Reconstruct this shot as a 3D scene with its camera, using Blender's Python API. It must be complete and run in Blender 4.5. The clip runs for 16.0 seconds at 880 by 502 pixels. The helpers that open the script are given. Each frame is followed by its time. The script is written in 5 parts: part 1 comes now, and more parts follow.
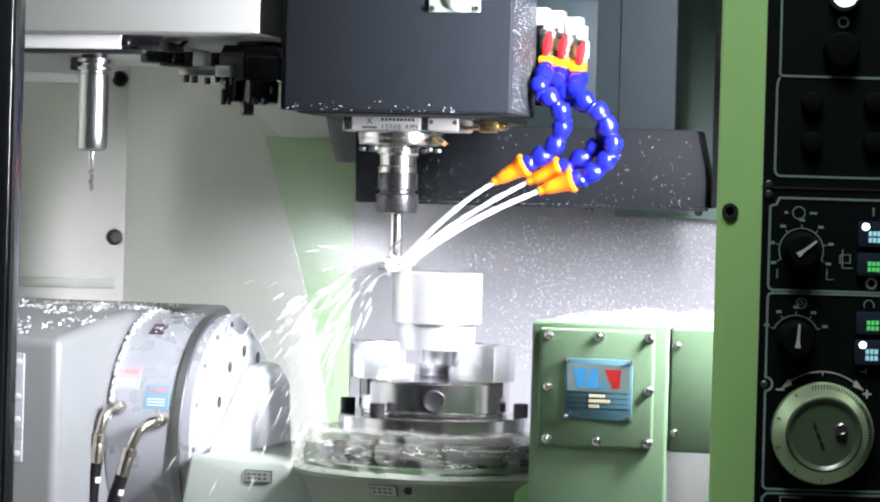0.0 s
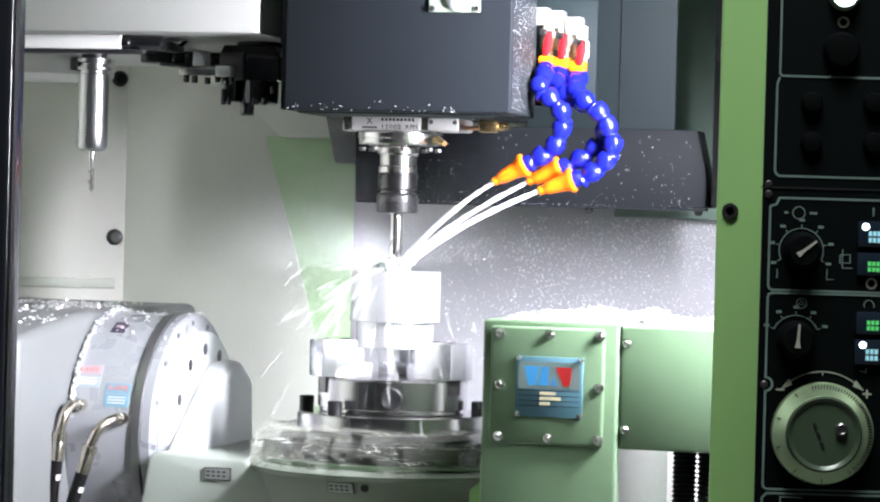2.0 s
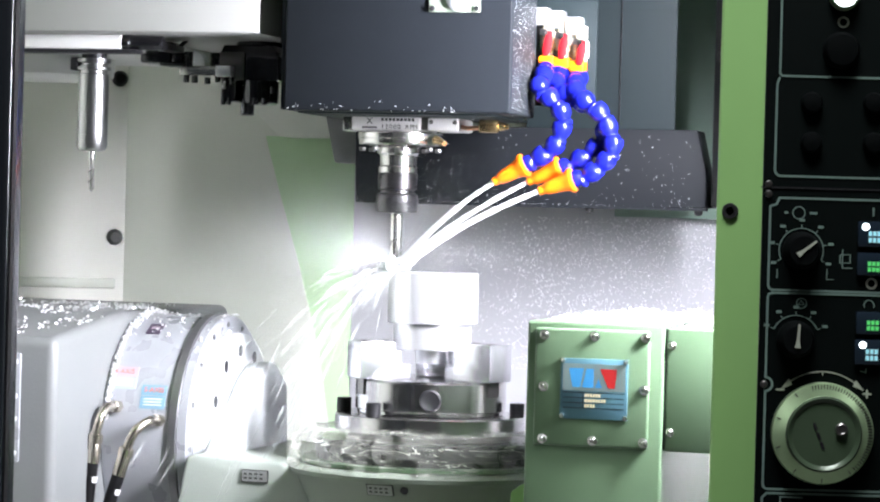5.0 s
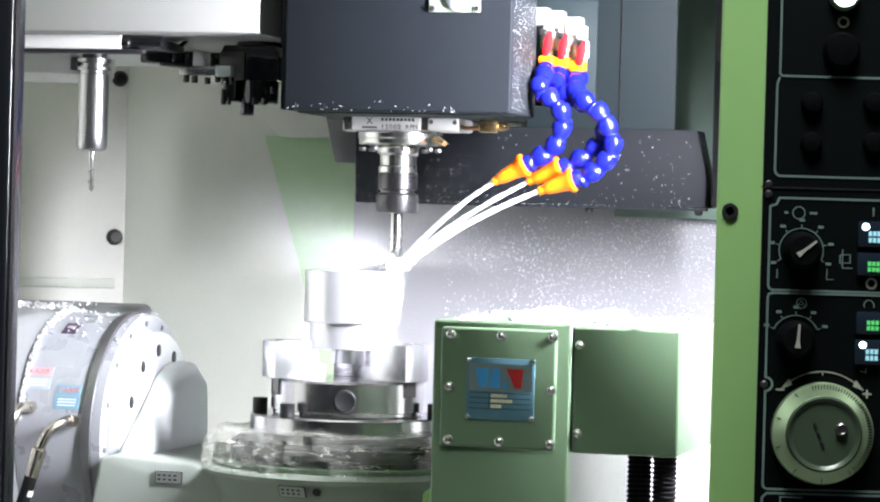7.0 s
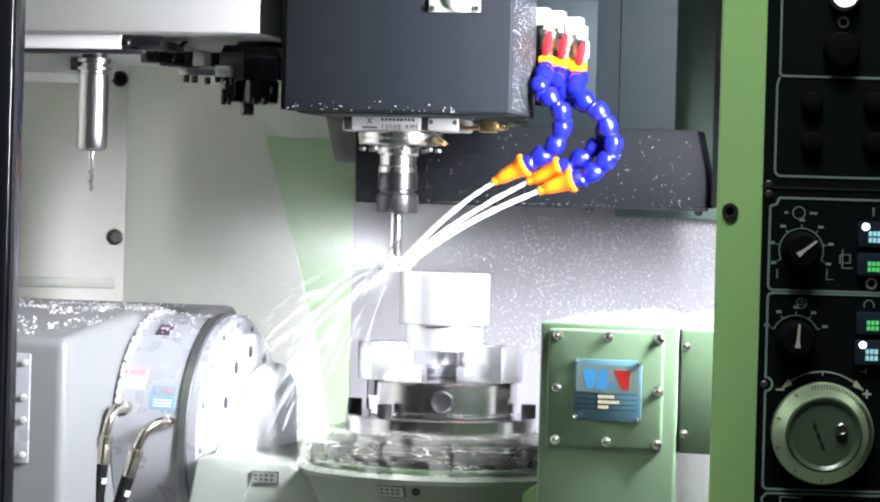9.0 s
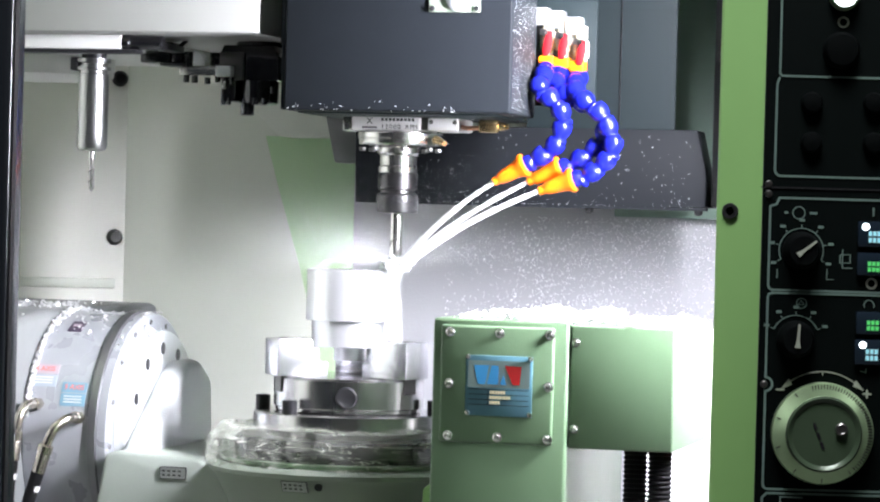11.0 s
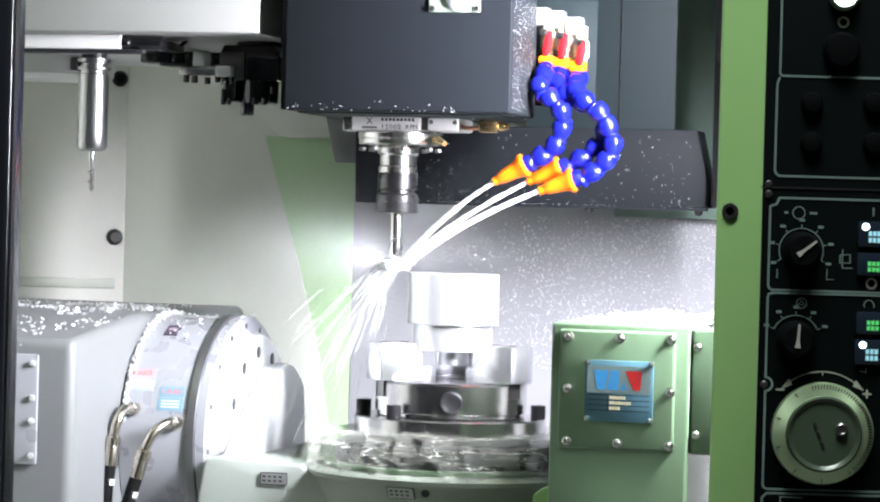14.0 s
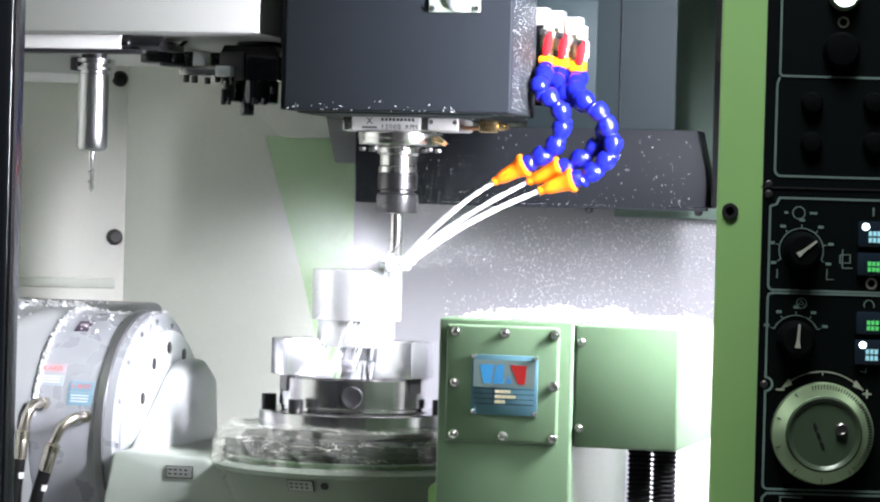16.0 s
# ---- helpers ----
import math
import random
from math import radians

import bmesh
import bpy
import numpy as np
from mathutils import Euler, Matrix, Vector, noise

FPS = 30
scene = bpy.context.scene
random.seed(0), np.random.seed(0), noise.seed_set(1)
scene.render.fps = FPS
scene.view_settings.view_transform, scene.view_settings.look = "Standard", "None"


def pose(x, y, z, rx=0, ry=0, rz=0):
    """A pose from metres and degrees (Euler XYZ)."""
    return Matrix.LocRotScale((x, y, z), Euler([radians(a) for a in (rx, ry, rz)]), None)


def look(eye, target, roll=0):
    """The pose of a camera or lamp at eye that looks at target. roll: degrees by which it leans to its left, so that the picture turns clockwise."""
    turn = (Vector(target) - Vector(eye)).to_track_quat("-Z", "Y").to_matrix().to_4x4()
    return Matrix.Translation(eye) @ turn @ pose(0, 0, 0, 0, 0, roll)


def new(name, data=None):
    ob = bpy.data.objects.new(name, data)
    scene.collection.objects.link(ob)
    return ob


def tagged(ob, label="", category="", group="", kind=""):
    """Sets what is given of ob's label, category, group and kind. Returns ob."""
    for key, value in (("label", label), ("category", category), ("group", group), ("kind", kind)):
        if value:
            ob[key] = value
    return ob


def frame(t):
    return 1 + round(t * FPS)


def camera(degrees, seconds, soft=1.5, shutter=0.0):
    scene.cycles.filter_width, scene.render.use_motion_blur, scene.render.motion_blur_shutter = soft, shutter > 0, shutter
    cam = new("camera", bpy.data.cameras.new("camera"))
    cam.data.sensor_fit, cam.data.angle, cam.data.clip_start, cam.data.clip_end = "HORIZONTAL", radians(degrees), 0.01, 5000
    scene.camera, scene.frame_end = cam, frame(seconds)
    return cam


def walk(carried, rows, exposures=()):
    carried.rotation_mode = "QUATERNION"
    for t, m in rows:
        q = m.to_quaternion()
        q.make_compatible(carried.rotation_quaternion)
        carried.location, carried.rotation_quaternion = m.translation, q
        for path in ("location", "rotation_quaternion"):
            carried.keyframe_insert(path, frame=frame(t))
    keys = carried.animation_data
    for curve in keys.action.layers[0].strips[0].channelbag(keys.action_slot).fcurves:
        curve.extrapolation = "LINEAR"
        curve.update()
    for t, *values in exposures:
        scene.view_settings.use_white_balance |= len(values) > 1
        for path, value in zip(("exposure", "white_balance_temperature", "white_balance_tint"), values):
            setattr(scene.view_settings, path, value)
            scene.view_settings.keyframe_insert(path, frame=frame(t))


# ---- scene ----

# ---------------------------------------------------------------- camera
cam = camera(18.0, 16.0, soft=2.1, shutter=0.5)
EYE = (1.017, -3.559, 1.5)
VIEW = look(EYE, (0.2367, -0.6624, 1.4707), 1.568)
walk(cam, [(0.0, VIEW), (16.0, VIEW)],
     [(0.0, -0.04), (3.0, -0.04), (4.0, 0.10), (5.2, 0.06), (6.5, 0.10), (7.6, 0.27), (8.3, 0.23), (9.0, 0.06), (10.2, 0.04), (11.5, 0.12), (12.5, 0.27), (13.3, 0.26), (14.0, 0.03), (15.0, -0.02), (16.0, 0.02)])

# ---------------------------------------------------------------- world and lights
world = bpy.data.worlds.new("hall_light")
world.use_nodes = True
world.node_tree.nodes["Background"].inputs[0].default_value = (0.75, 0.85, 1.0, 1)
world.node_tree.nodes["Background"].inputs[1].default_value = 0.05
scene.world = world
scene.view_settings.exposure = 0.0


def area_lamp(name, eye, target, sx, sy, watts, colour=(1, 1, 1)):
    data = bpy.data.lights.new(name, "AREA")
    data.shape, data.size, data.size_y, data.energy, data.color = "RECTANGLE", sx, sy, watts, colour
    ob = new(name, data)
    ob.matrix_world = look(eye, target)
    return ob


# the work lamp of the machine, on the inside of the front by the operator's column, and the hall's ceiling lamps
work_lamp = area_lamp("work_lamp_light", (0.715, -0.458, 1.59), (-0.25, 0.0, 1.36), 0.07, 0.86, 96, (0.905, 0.905, 1.0))
work_lamp.data.spread = radians(140)
area_lamp("hall_lamp_light", (0.7, -2.2, 3.9), (0.6, -1.0, 1.4), 1.2, 1.2, 160, (0.95, 0.95, 1.0))


# ---------------------------------------------------------------- materials
def material(name, colour, rough=0.5, metal=0.0, vary=0.12, scale=30.0, bump=0.0, bump_scale=200.0, coat=0.0,
             transmission=0.0, ior=1.45, emit=0.0, stretch=(1, 1, 1), rough_vary=0.035, island=0.0, dirt=0.0):
    m = bpy.data.materials.new(name)
    m.use_nodes = True
    nt = m.node_tree
    b = nt.nodes["Principled BSDF"]
    b.inputs["Roughness"].default_value, b.inputs["Metallic"].default_value = rough, metal
    b.inputs["Coat Weight"].default_value = coat
    b.inputs["Coat Roughness"].default_value = 0.08
    b.inputs["Transmission Weight"].default_value, b.inputs["IOR"].default_value = transmission, ior
    co = nt.nodes.new("ShaderNodeTexCoord")
    mp = nt.nodes.new("ShaderNodeMapping")
    mp.inputs["Scale"].default_value = stretch
    nt.links.new(co.outputs["Object"], mp.inputs[0])
    big = nt.nodes.new("ShaderNodeTexNoise")
    big.inputs["Scale"].default_value, big.inputs["Detail"].default_value = scale, 5
    nt.links.new(mp.outputs[0], big.inputs[0])
    ramp = nt.nodes.new("ShaderNodeMixRGB")
    ramp.inputs[1].default_value = (*[c * (1 - vary) for c in colour], 1)
    ramp.inputs[2].default_value = (*[min(1, c * (1 + vary)) for c in colour], 1)
    nt.links.new(big.outputs[0], ramp.inputs[0])
    last = ramp
    if dirt:
        spots = nt.nodes.new("ShaderNodeTexNoise")
        spots.inputs["Scale"].default_value, spots.inputs["Detail"].default_value = scale * 0.22, 8
        nt.links.new(mp.outputs[0], spots.inputs[0])
        cut = nt.nodes.new("ShaderNodeMapRange")
        cut.inputs[1].default_value, cut.inputs[2].default_value = 0.5, 0.72
        cut.inputs[4].default_value = dirt
        nt.links.new(spots.outputs[0], cut.inputs[0])
        mix = nt.nodes.new("ShaderNodeMixRGB")
        mix.inputs[2].default_value = (0.22, 0.22, 0.19, 1)
        nt.links.new(cut.outputs[0], mix.inputs[0])
        nt.links.new(last.outputs[0], mix.inputs[1])
        last = mix
    if island:
        geo = nt.nodes.new("ShaderNodeNewGeometry")
        hsv = nt.nodes.new("ShaderNodeHueSaturation")
        mr = nt.nodes.new("ShaderNodeMapRange")
        mr.inputs[3].default_value, mr.inputs[4].default_value = 1 - island, 1 + island
        nt.links.new(geo.outputs["Random Per Island"], mr.inputs[0])
        nt.links.new(mr.outputs[0], hsv.inputs["Value"])
        nt.links.new(last.outputs[0], hsv.inputs["Color"])
        last = hsv
    nt.links.new(last.outputs[0], b.inputs["Base Color"])
    fine = nt.nodes.new("ShaderNodeTexNoise")
    fine.inputs["Scale"].default_value, fine.inputs["Detail"].default_value = bump_scale, 4
    nt.links.new(mp.outputs[0], fine.inputs[0])
    rr = nt.nodes.new("ShaderNodeMapRange")
    rr.inputs[3].default_value, rr.inputs[4].default_value = max(0.02, rough - rough_vary), min(1, rough + rough_vary)
    nt.links.new(big.outputs[0], rr.inputs[0])
    nt.links.new(rr.outputs[0], b.inputs["Roughness"])
    if bump:
        bp = nt.nodes.new("ShaderNodeBump")
        bp.inputs["Strength"].default_value, bp.inputs["Distance"].default_value = bump, 0.001
        nt.links.new(fine.outputs[0], bp.inputs["Height"])
        nt.links.new(bp.outputs[0], b.inputs["Normal"])
    if emit:
        b.inputs["Emission Color"].default_value = (*colour, 1)
        b.inputs["Emission Strength"].default_value = emit
    return m


GREEN = material("green_enamel", (0.106, 0.168, 0.098), 0.38, vary=0.06, bump=0.12, bump_scale=400, coat=0.2)
DIM = material("dull_grey_green_enamel", (0.165, 0.225, 0.19), 0.5, vary=0.08, scale=12, bump=0.15, ior=1.25)
LEAF = material("light_green_enamel", (0.215, 0.40, 0.135), 0.45, vary=0.04, bump=0.1, bump_scale=400)
CASTGREEN = material("grey_green_enamel", (0.235, 0.275, 0.225), 0.42, vary=0.06, scale=14, bump=0.2, bump_scale=250, dirt=0.15)
WALLGREY = material("warm_grey_sheet", (0.64, 0.66, 0.59), 0.42, vary=0.09, scale=6, bump=0.08, bump_scale=60, dirt=0.12)
# lit copy of the warm grey sheet: lamp light put into the colour
LITGREY = material("lit_grey_sheet", (0.80, 0.80, 0.74), 0.40, vary=0.07, scale=6, bump=0.08, bump_scale=60, dirt=0.12)
# darker copy of the white enamel: the cover's soft shade is in the colour
MAGTONED = material("toned_down_white_enamel", (0.225, 0.225, 0.214), 0.4, vary=0.04, scale=10, bump=0.08, dirt=0.06)
HEADGREY = material("dark_grey_head_enamel", (0.0098, 0.0114, 0.0138), 0.46, vary=0.06, scale=25, bump=0.3, bump_scale=700, ior=1.1)
WHITE = material("white_enamel", (0.62, 0.62, 0.60), 0.35, vary=0.03, scale=10, bump=0.08)
SILVER = material("silver_grey_enamel", (0.32, 0.33, 0.35), 0.28, metal=0.2, vary=0.025, scale=18, bump=0.15, bump_scale=300)
SLATE = material("slate_grey_enamel", (0.0098, 0.0145, 0.0160), 0.55, vary=0.10, scale=12, bump=0.3, bump_scale=700, ior=1.2)
COVERDARK = material("dark_slate_enamel", (0.0085, 0.0095, 0.0112), 0.5, vary=0.1, scale=12, bump=0.3, bump_scale=700, ior=1.15)
STEELWALL = material("wet_grey_steel_sheet", (0.43, 0.43, 0.455), 0.42, metal=0.2, vary=0.08, scale=7, bump=0.3, bump_scale=260, dirt=0.1)
STEEL = material("turned_steel", (0.58, 0.57, 0.55), 0.22, metal=1.0, vary=0.12, scale=60, bump=0.1, bump_scale=500)
DARKSTEEL = material("dark_oiled_steel", (0.16, 0.155, 0.15), 0.3, metal=0.9, vary=0.2, scale=60, bump=0.15)
ALU = material("milled_aluminium", (0.86, 0.86, 0.88), 0.29, metal=0.8, vary=0.04, scale=50, bump=0.02, bump_scale=600)
JAWSTEEL = material("ground_jaw_steel", (0.80, 0.80, 0.84), 0.22, metal=0.9, vary=0.05, scale=40, bump=0.04, bump_scale=500)
GLOSS = material("oiled_black_steel", (0.012, 0.012, 0.014), 0.16, metal=0.3, vary=0.2, scale=90, bump=0.12, coat=0.5)
BLACK = material("black_oxide", (0.018, 0.018, 0.02), 0.38, metal=0.2, vary=0.2, scale=80, bump=0.15)
RUBBER = material("black_rubber", (0.006, 0.006, 0.0065), 0.5, vary=0.2, scale=80, ior=1.25)
DOOR = material("black_door_enamel", (0.012, 0.014, 0.017), 0.2, vary=0.1, scale=20)
BLUE = material("blue_plastic", (0.005, 0.007, 0.185), 0.2, vary=0.06, scale=60, ior=1.35)
ORANGE = material("orange_plastic", (0.72, 0.125, 0.004), 0.3, vary=0.05, scale=60, ior=1.35)
RED = material("red_vinyl", (0.24, 0.003, 0.006), 0.6, vary=0.05, scale=60, ior=1.2)
BRASS = material("brass", (0.72, 0.52, 0.27), 0.25, metal=1.0, vary=0.1, scale=90)
COPPER = material("copper_pipe", (0.62, 0.33, 0.22), 0.3, metal=1.0, vary=0.1, scale=90)
WATER = material("white_coolant", (0.93, 0.95, 0.95), 0.12, vary=0.02, scale=80, bump=0.3, bump_scale=90, transmission=0.25, ior=1.33)
DROPLET = material("flying_coolant", (0.90, 0.93, 0.92), 0.15, vary=0.02)
FILM = material("clear_plastic_film", (0.72, 0.74, 0.66), 0.10, vary=0.05, scale=30)


def clear_film(m, share, fold_glint=0.0):
    nt = m.node_tree
    out, b = nt.nodes["Material Output"], nt.nodes["Principled BSDF"]
    tr, mix, nz, mr = (nt.nodes.new(k) for k in ("ShaderNodeBsdfTransparent", "ShaderNodeMixShader", "ShaderNodeTexNoise", "ShaderNodeMapRange"))
    nz.inputs["Scale"].default_value = 22
    mr.inputs[1].default_value, mr.inputs[2].default_value = 0.3, 0.75
    mr.inputs[3].default_value, mr.inputs[4].default_value = share * 0.4, min(1, share * 1.7)
    nt.links.new(nz.outputs[0], mr.inputs[0])
    last = mr
    if fold_glint:
        # noise draws white lines here that stand for light caught on sharp folds
        folds, off, mag, cut, add = (nt.nodes.new(k) for k in ("ShaderNodeTexNoise", "ShaderNodeMath", "ShaderNodeMath", "ShaderNodeMapRange", "ShaderNodeMath"))
        folds.inputs["Scale"].default_value, folds.inputs["Distortion"].default_value, folds.inputs["Detail"].default_value = 8, 0.5, 1
        off.operation, off.inputs[1].default_value = "SUBTRACT", 0.5
        mag.operation = "ABSOLUTE"
        cut.inputs[1].default_value, cut.inputs[2].default_value, cut.inputs[3].default_value, cut.inputs[4].default_value = 0.0, 0.022, fold_glint, 0.0
        add.operation, add.use_clamp = "ADD", True
        nt.links.new(folds.outputs[0], off.inputs[0])
        nt.links.new(off.outputs[0], mag.inputs[0])
        nt.links.new(mag.outputs[0], cut.inputs[0])
        nt.links.new(cut.outputs[0], add.inputs[0])
        nt.links.new(mr.outputs[0], add.inputs[1])
        last = add
    nt.links.new(last.outputs[0], mix.inputs[0])
    nt.links.new(tr.outputs[0], mix.inputs[1])
    nt.links.new(b.outputs[0], mix.inputs[2])
    nt.links.new(mix.outputs[0], out.inputs[0])


clear_film(FILM, 0.11, 0.55)
clear_film(DROPLET, 0.26)
CHIPS = material("aluminium_chips", (0.86, 0.86, 0.87), 0.3, metal=0.6, vary=0.1, scale=200, island=0.25)
PANEL = material("black_panel_film", (0.003, 0.0045, 0.0042), 0.4, vary=0.1, scale=30, bump=0.05, ior=1.12)
NICKEL = material("nickel_plate", (0.60, 0.55, 0.47), 0.26, metal=1.0, vary=0.12, scale=90)
HOUSE = material("grey_enamel_casting", (0.15, 0.157, 0.162), 0.34, vary=0.07, scale=14, bump=0.2, bump_scale=250, dirt=0.2)
PALELEAF = material("pale_green_enamel", (0.44, 0.62, 0.37), 0.45, vary=0.04, scale=8, bump=0.1)
TURNED = material("wet_turned_steel", (0.62, 0.61, 0.61), 0.21, metal=1.0, vary=0.05, scale=40, bump=0.02, bump_scale=500)
# arm and faceplate carry strong lamp light in this pale colour
CRADLELIT = material("lit_grey_enamel", (0.54, 0.56, 0.56), 0.34, vary=0.05, scale=14, bump=0.15, bump_scale=250, dirt=0.1)
PALE = material("pale_green_print", (0.12, 0.18, 0.155), 0.5, vary=0.05)
CONCRETE = material("hall_concrete", (0.22, 0.22, 0.21), 0.55, vary=0.2, scale=3, bump=0.3)
HALLWALL = material("hall_paint", (0.42, 0.45, 0.43), 0.7, vary=0.08, scale=2)


# ---------------------------------------------------------------- mesh helpers
def box(bm, x0, x1, y0, y1, z0, z1, bevel=0.0, seg=2, m=None):
    r = bmesh.ops.create_cube(bm, size=1.0)
    vs = r["verts"]
    for v in vs:
        v.co = Vector((x0 + (v.co.x + 0.5) * (x1 - x0), y0 + (v.co.y + 0.5) * (y1 - y0), z0 + (v.co.z + 0.5) * (z1 - z0)))
        if m is not None:
            v.co = m @ v.co
    if bevel:
        es = list({e for v in vs for e in v.link_edges})
        bmesh.ops.bevel(bm, geom=es, offset=bevel, segments=seg, profile=0.5, affect="EDGES")
    return bm


def lathe(bm, profile, m=None, n=48, a0=0.0, a1=360.0):
    """Turns (radius, height) pairs round the local z axis."""
    m = m or Matrix()
    full = abs(a1 - a0) >= 360
    count = n if full else n + 1
    rings = []
    for r, h in profile:
        ring = []
        for i in range(count):
            a = radians(a0 + (a1 - a0) * i / n)
            ring.append(bm.verts.new(m @ Vector((r * math.cos(a), r * math.sin(a), h))))
        rings.append(ring)
    for a, b in zip(rings, rings[1:]):
        for i in range(count if full else count - 1):
            j = (i + 1) % count
            bm.faces.new((a[i], a[j], b[j], b[i]))
    if full:
        bm.faces.new(list(reversed(rings[0])))
        bm.faces.new(rings[-1])
    return bm


def tube(bm, pts, radius, n=12, cap=True):
    """A round tube along points; radius is a number or one for each point."""
    pts = [Vector(p) for p in pts]
    rad = radius if isinstance(radius, (list, tuple)) else [radius] * len(pts)
    rings, side = [], None
    for i, p in enumerate(pts):
        d = (pts[min(i + 1, len(pts) - 1)] - pts[max(i - 1, 0)]).normalized()
        if side is None:
            side = d.orthogonal().normalized()
        side = (side - d * side.dot(d)).normalized()
        up = d.cross(side)
        rings.append([bm.verts.new(p + rad[i] * (math.cos(2 * math.pi * k / n) * side + math.sin(2 * math.pi * k / n) * up)) for k in range(n)])
    for a, b in zip(rings, rings[1:]):
        for k in range(n):
            bm.faces.new((a[k], a[(k + 1) % n], b[(k + 1) % n], b[k]))
    if cap:
        bm.faces.new(list(reversed(rings[0])))
        bm.faces.new(rings[-1])
    return bm


def extrude(bm, outline, lo, hi, axis="y", bevel=0.0, seg=2):
    """A prism of an outline in the other two axes, from lo to hi along the axis."""
    def at(a, b, c):
        return {"x": (c, a, b), "y": (a, c, b), "z": (a, b, c)}[axis]
    one = [bm.verts.new(at(a, b, lo)) for a, b in outline]
    two = [bm.verts.new(at(a, b, hi)) for a, b in outline]
    n = len(outline)
    fs = [bm.faces.new(one), bm.faces.new(list(reversed(two)))]
    fs += [bm.faces.new((one[i], two[i], two[(i + 1) % n], one[(i + 1) % n])) for i in range(n)]
    bmesh.ops.recalc_face_normals(bm, faces=fs)
    if bevel:
        es = list({e for f in fs for e in f.edges})
        bmesh.ops.bevel(bm, geom=es, offset=bevel, segments=seg, profile=0.5, affect="EDGES", clamp_overlap=True)
    return bm


def smooth_by_angle(me, limit=32):
    me.polygons.foreach_set("use_smooth", [True] * len(me.polygons))
    me.set_sharp_from_angle(angle=radians(limit))


def mesh(name, bm, mat):
    bmesh.ops.recalc_face_normals(bm, faces=bm.faces[:])
    me = bpy.data.meshes.new(name)
    bm.to_mesh(me)
    bm.free()
    me.materials.append(mat)
    smooth_by_angle(me)
    return me


def part(name, bm, mat, parent=None, label=""):
    ob = new(name, mesh(name, bm, mat))
    if parent is not None:
        ob.parent = parent
    return tagged(ob, label) if label else ob


def again(ob, name, m, parent=None):
    """A further object on the mesh of ob."""
    o = new(name, ob.data)
    o.parent = parent if parent is not None else ob.parent
    o.matrix_basis = m
    return o


def thing(name, label, category, group="", kind="", at=None):
    ob = new(name)
    if at is not None:
        ob.matrix_basis = at
    return tagged(ob, label, category, group, kind)


def solid(name, bm, mat, label, category, kind="", group=""):
    return tagged(part(name, bm, mat), label, category, group, kind)


def B():
    return bmesh.new()


RX = Matrix.Rotation(radians(90), 4, "X")
RY = Matrix.Rotation(radians(90), 4, "Y")


def text_mesh(body, size, depth=0.0003):
    c = bpy.data.curves.new("letters", "FONT")
    c.body, c.size, c.extrude, c.align_x, c.align_y = body, size, depth, "CENTER", "CENTER"
    tmp = bpy.data.objects.new("letters", c)
    scene.collection.objects.link(tmp)
    me = bpy.data.meshes.new_from_object(tmp.evaluated_get(bpy.context.evaluated_depsgraph_get()))
    bpy.data.objects.remove(tmp)
    return me


def lettering(body, size, mat, m, parent):
    me = text_mesh(body, size)
    me.materials.clear()
    me.materials.append(mat)
    ob = new("lettering", me)
    ob.parent, ob.matrix_basis = parent, m
    return ob

# ---------------------------------------------------------------- the hall and the machine's enclosure
solid("floor", box(B(), -9, 9, -9, 5, -0.1, 0.0), CONCRETE, "grey concrete hall floor", "floor", "structure")
solid("ceiling", box(B(), -9, 9, -9, 5, 6.0, 6.1), HALLWALL, "pale painted hall ceiling", "ceiling", "structure")
solid("wall_south", box(B(), -9, 9, -9.1, -9, 0, 6), HALLWALL, "pale painted hall wall", "wall", "structure")
solid("wall_north", box(B(), -9, 9, 5, 5.1, 0, 6), HALLWALL, "pale painted hall wall", "wall", "structure")
solid("wall_west", box(B(), -9.1, -9, -9, 5, 0, 6), HALLWALL, "pale painted hall wall", "wall", "structure")
solid("wall_east", box(B(), 9, 9.1, -9, 5, 0, 6), HALLWALL, "pale painted hall wall", "wall", "structure")

# inside of the enclosure
# corner panel slanted towards the lamp and lightened, so that it looks lit
bm = extrude(B(), [(-0.630, 0.6066), (-0.86, 0.46), (-1.05, 0.335), (-1.05, 0.37), (-0.87, 0.49), (-0.634, 0.65)], 0.6, 2.4, "z")
solid("enclosure_corner_panel", bm, LITGREY, "slanted sheet-metal corner panel of the enclosure, lightened for lamp light", "machine wall", "structure")
solid("enclosure_back_wall", box(B(), -0.652, 0.74, 0.66, 0.68, 0.6, 2.4, 0.002), WALLGREY, "warm grey sheet-metal back wall of the enclosure", "machine wall", "structure")
solid("side_guard", box(B(), 0.335, 0.74, 0.03, 0.036, 0.6, 1.372, 0.001), WHITE, "white sheet-metal guard beside the table", "machine wall", "structure")
# grey sheet with a slanted edge before the column
bm = extrude(B(), [(-0.6365, 0.61), (-0.6365, 2.3), (-0.20, 2.3), (-0.20, 1.6313), (-0.3960, 1.6313), (-0.3740, 1.555), (-0.3350, 1.430), (-0.3000, 1.30), (-0.2740, 1.15), (-0.2600, 0.61)], 0.6087, 0.6092, "y")
solid("splash_sheet", bm, WALLGREY, "warm grey splash sheet with a slanted edge", "machine wall", "structure")
solid("enclosure_left_wall", box(B(), -1.09, -1.05, -0.95, 0.70, 0.6, 2.4), WALLGREY, "cream sheet-metal side wall of the enclosure", "machine wall", "structure")
solid("enclosure_right_wall", box(B(), 0.74, 0.78, -0.95, 0.75, 0.6, 2.4), CASTGREEN, "grey-green sheet-metal side wall of the enclosure", "machine wall", "structure")
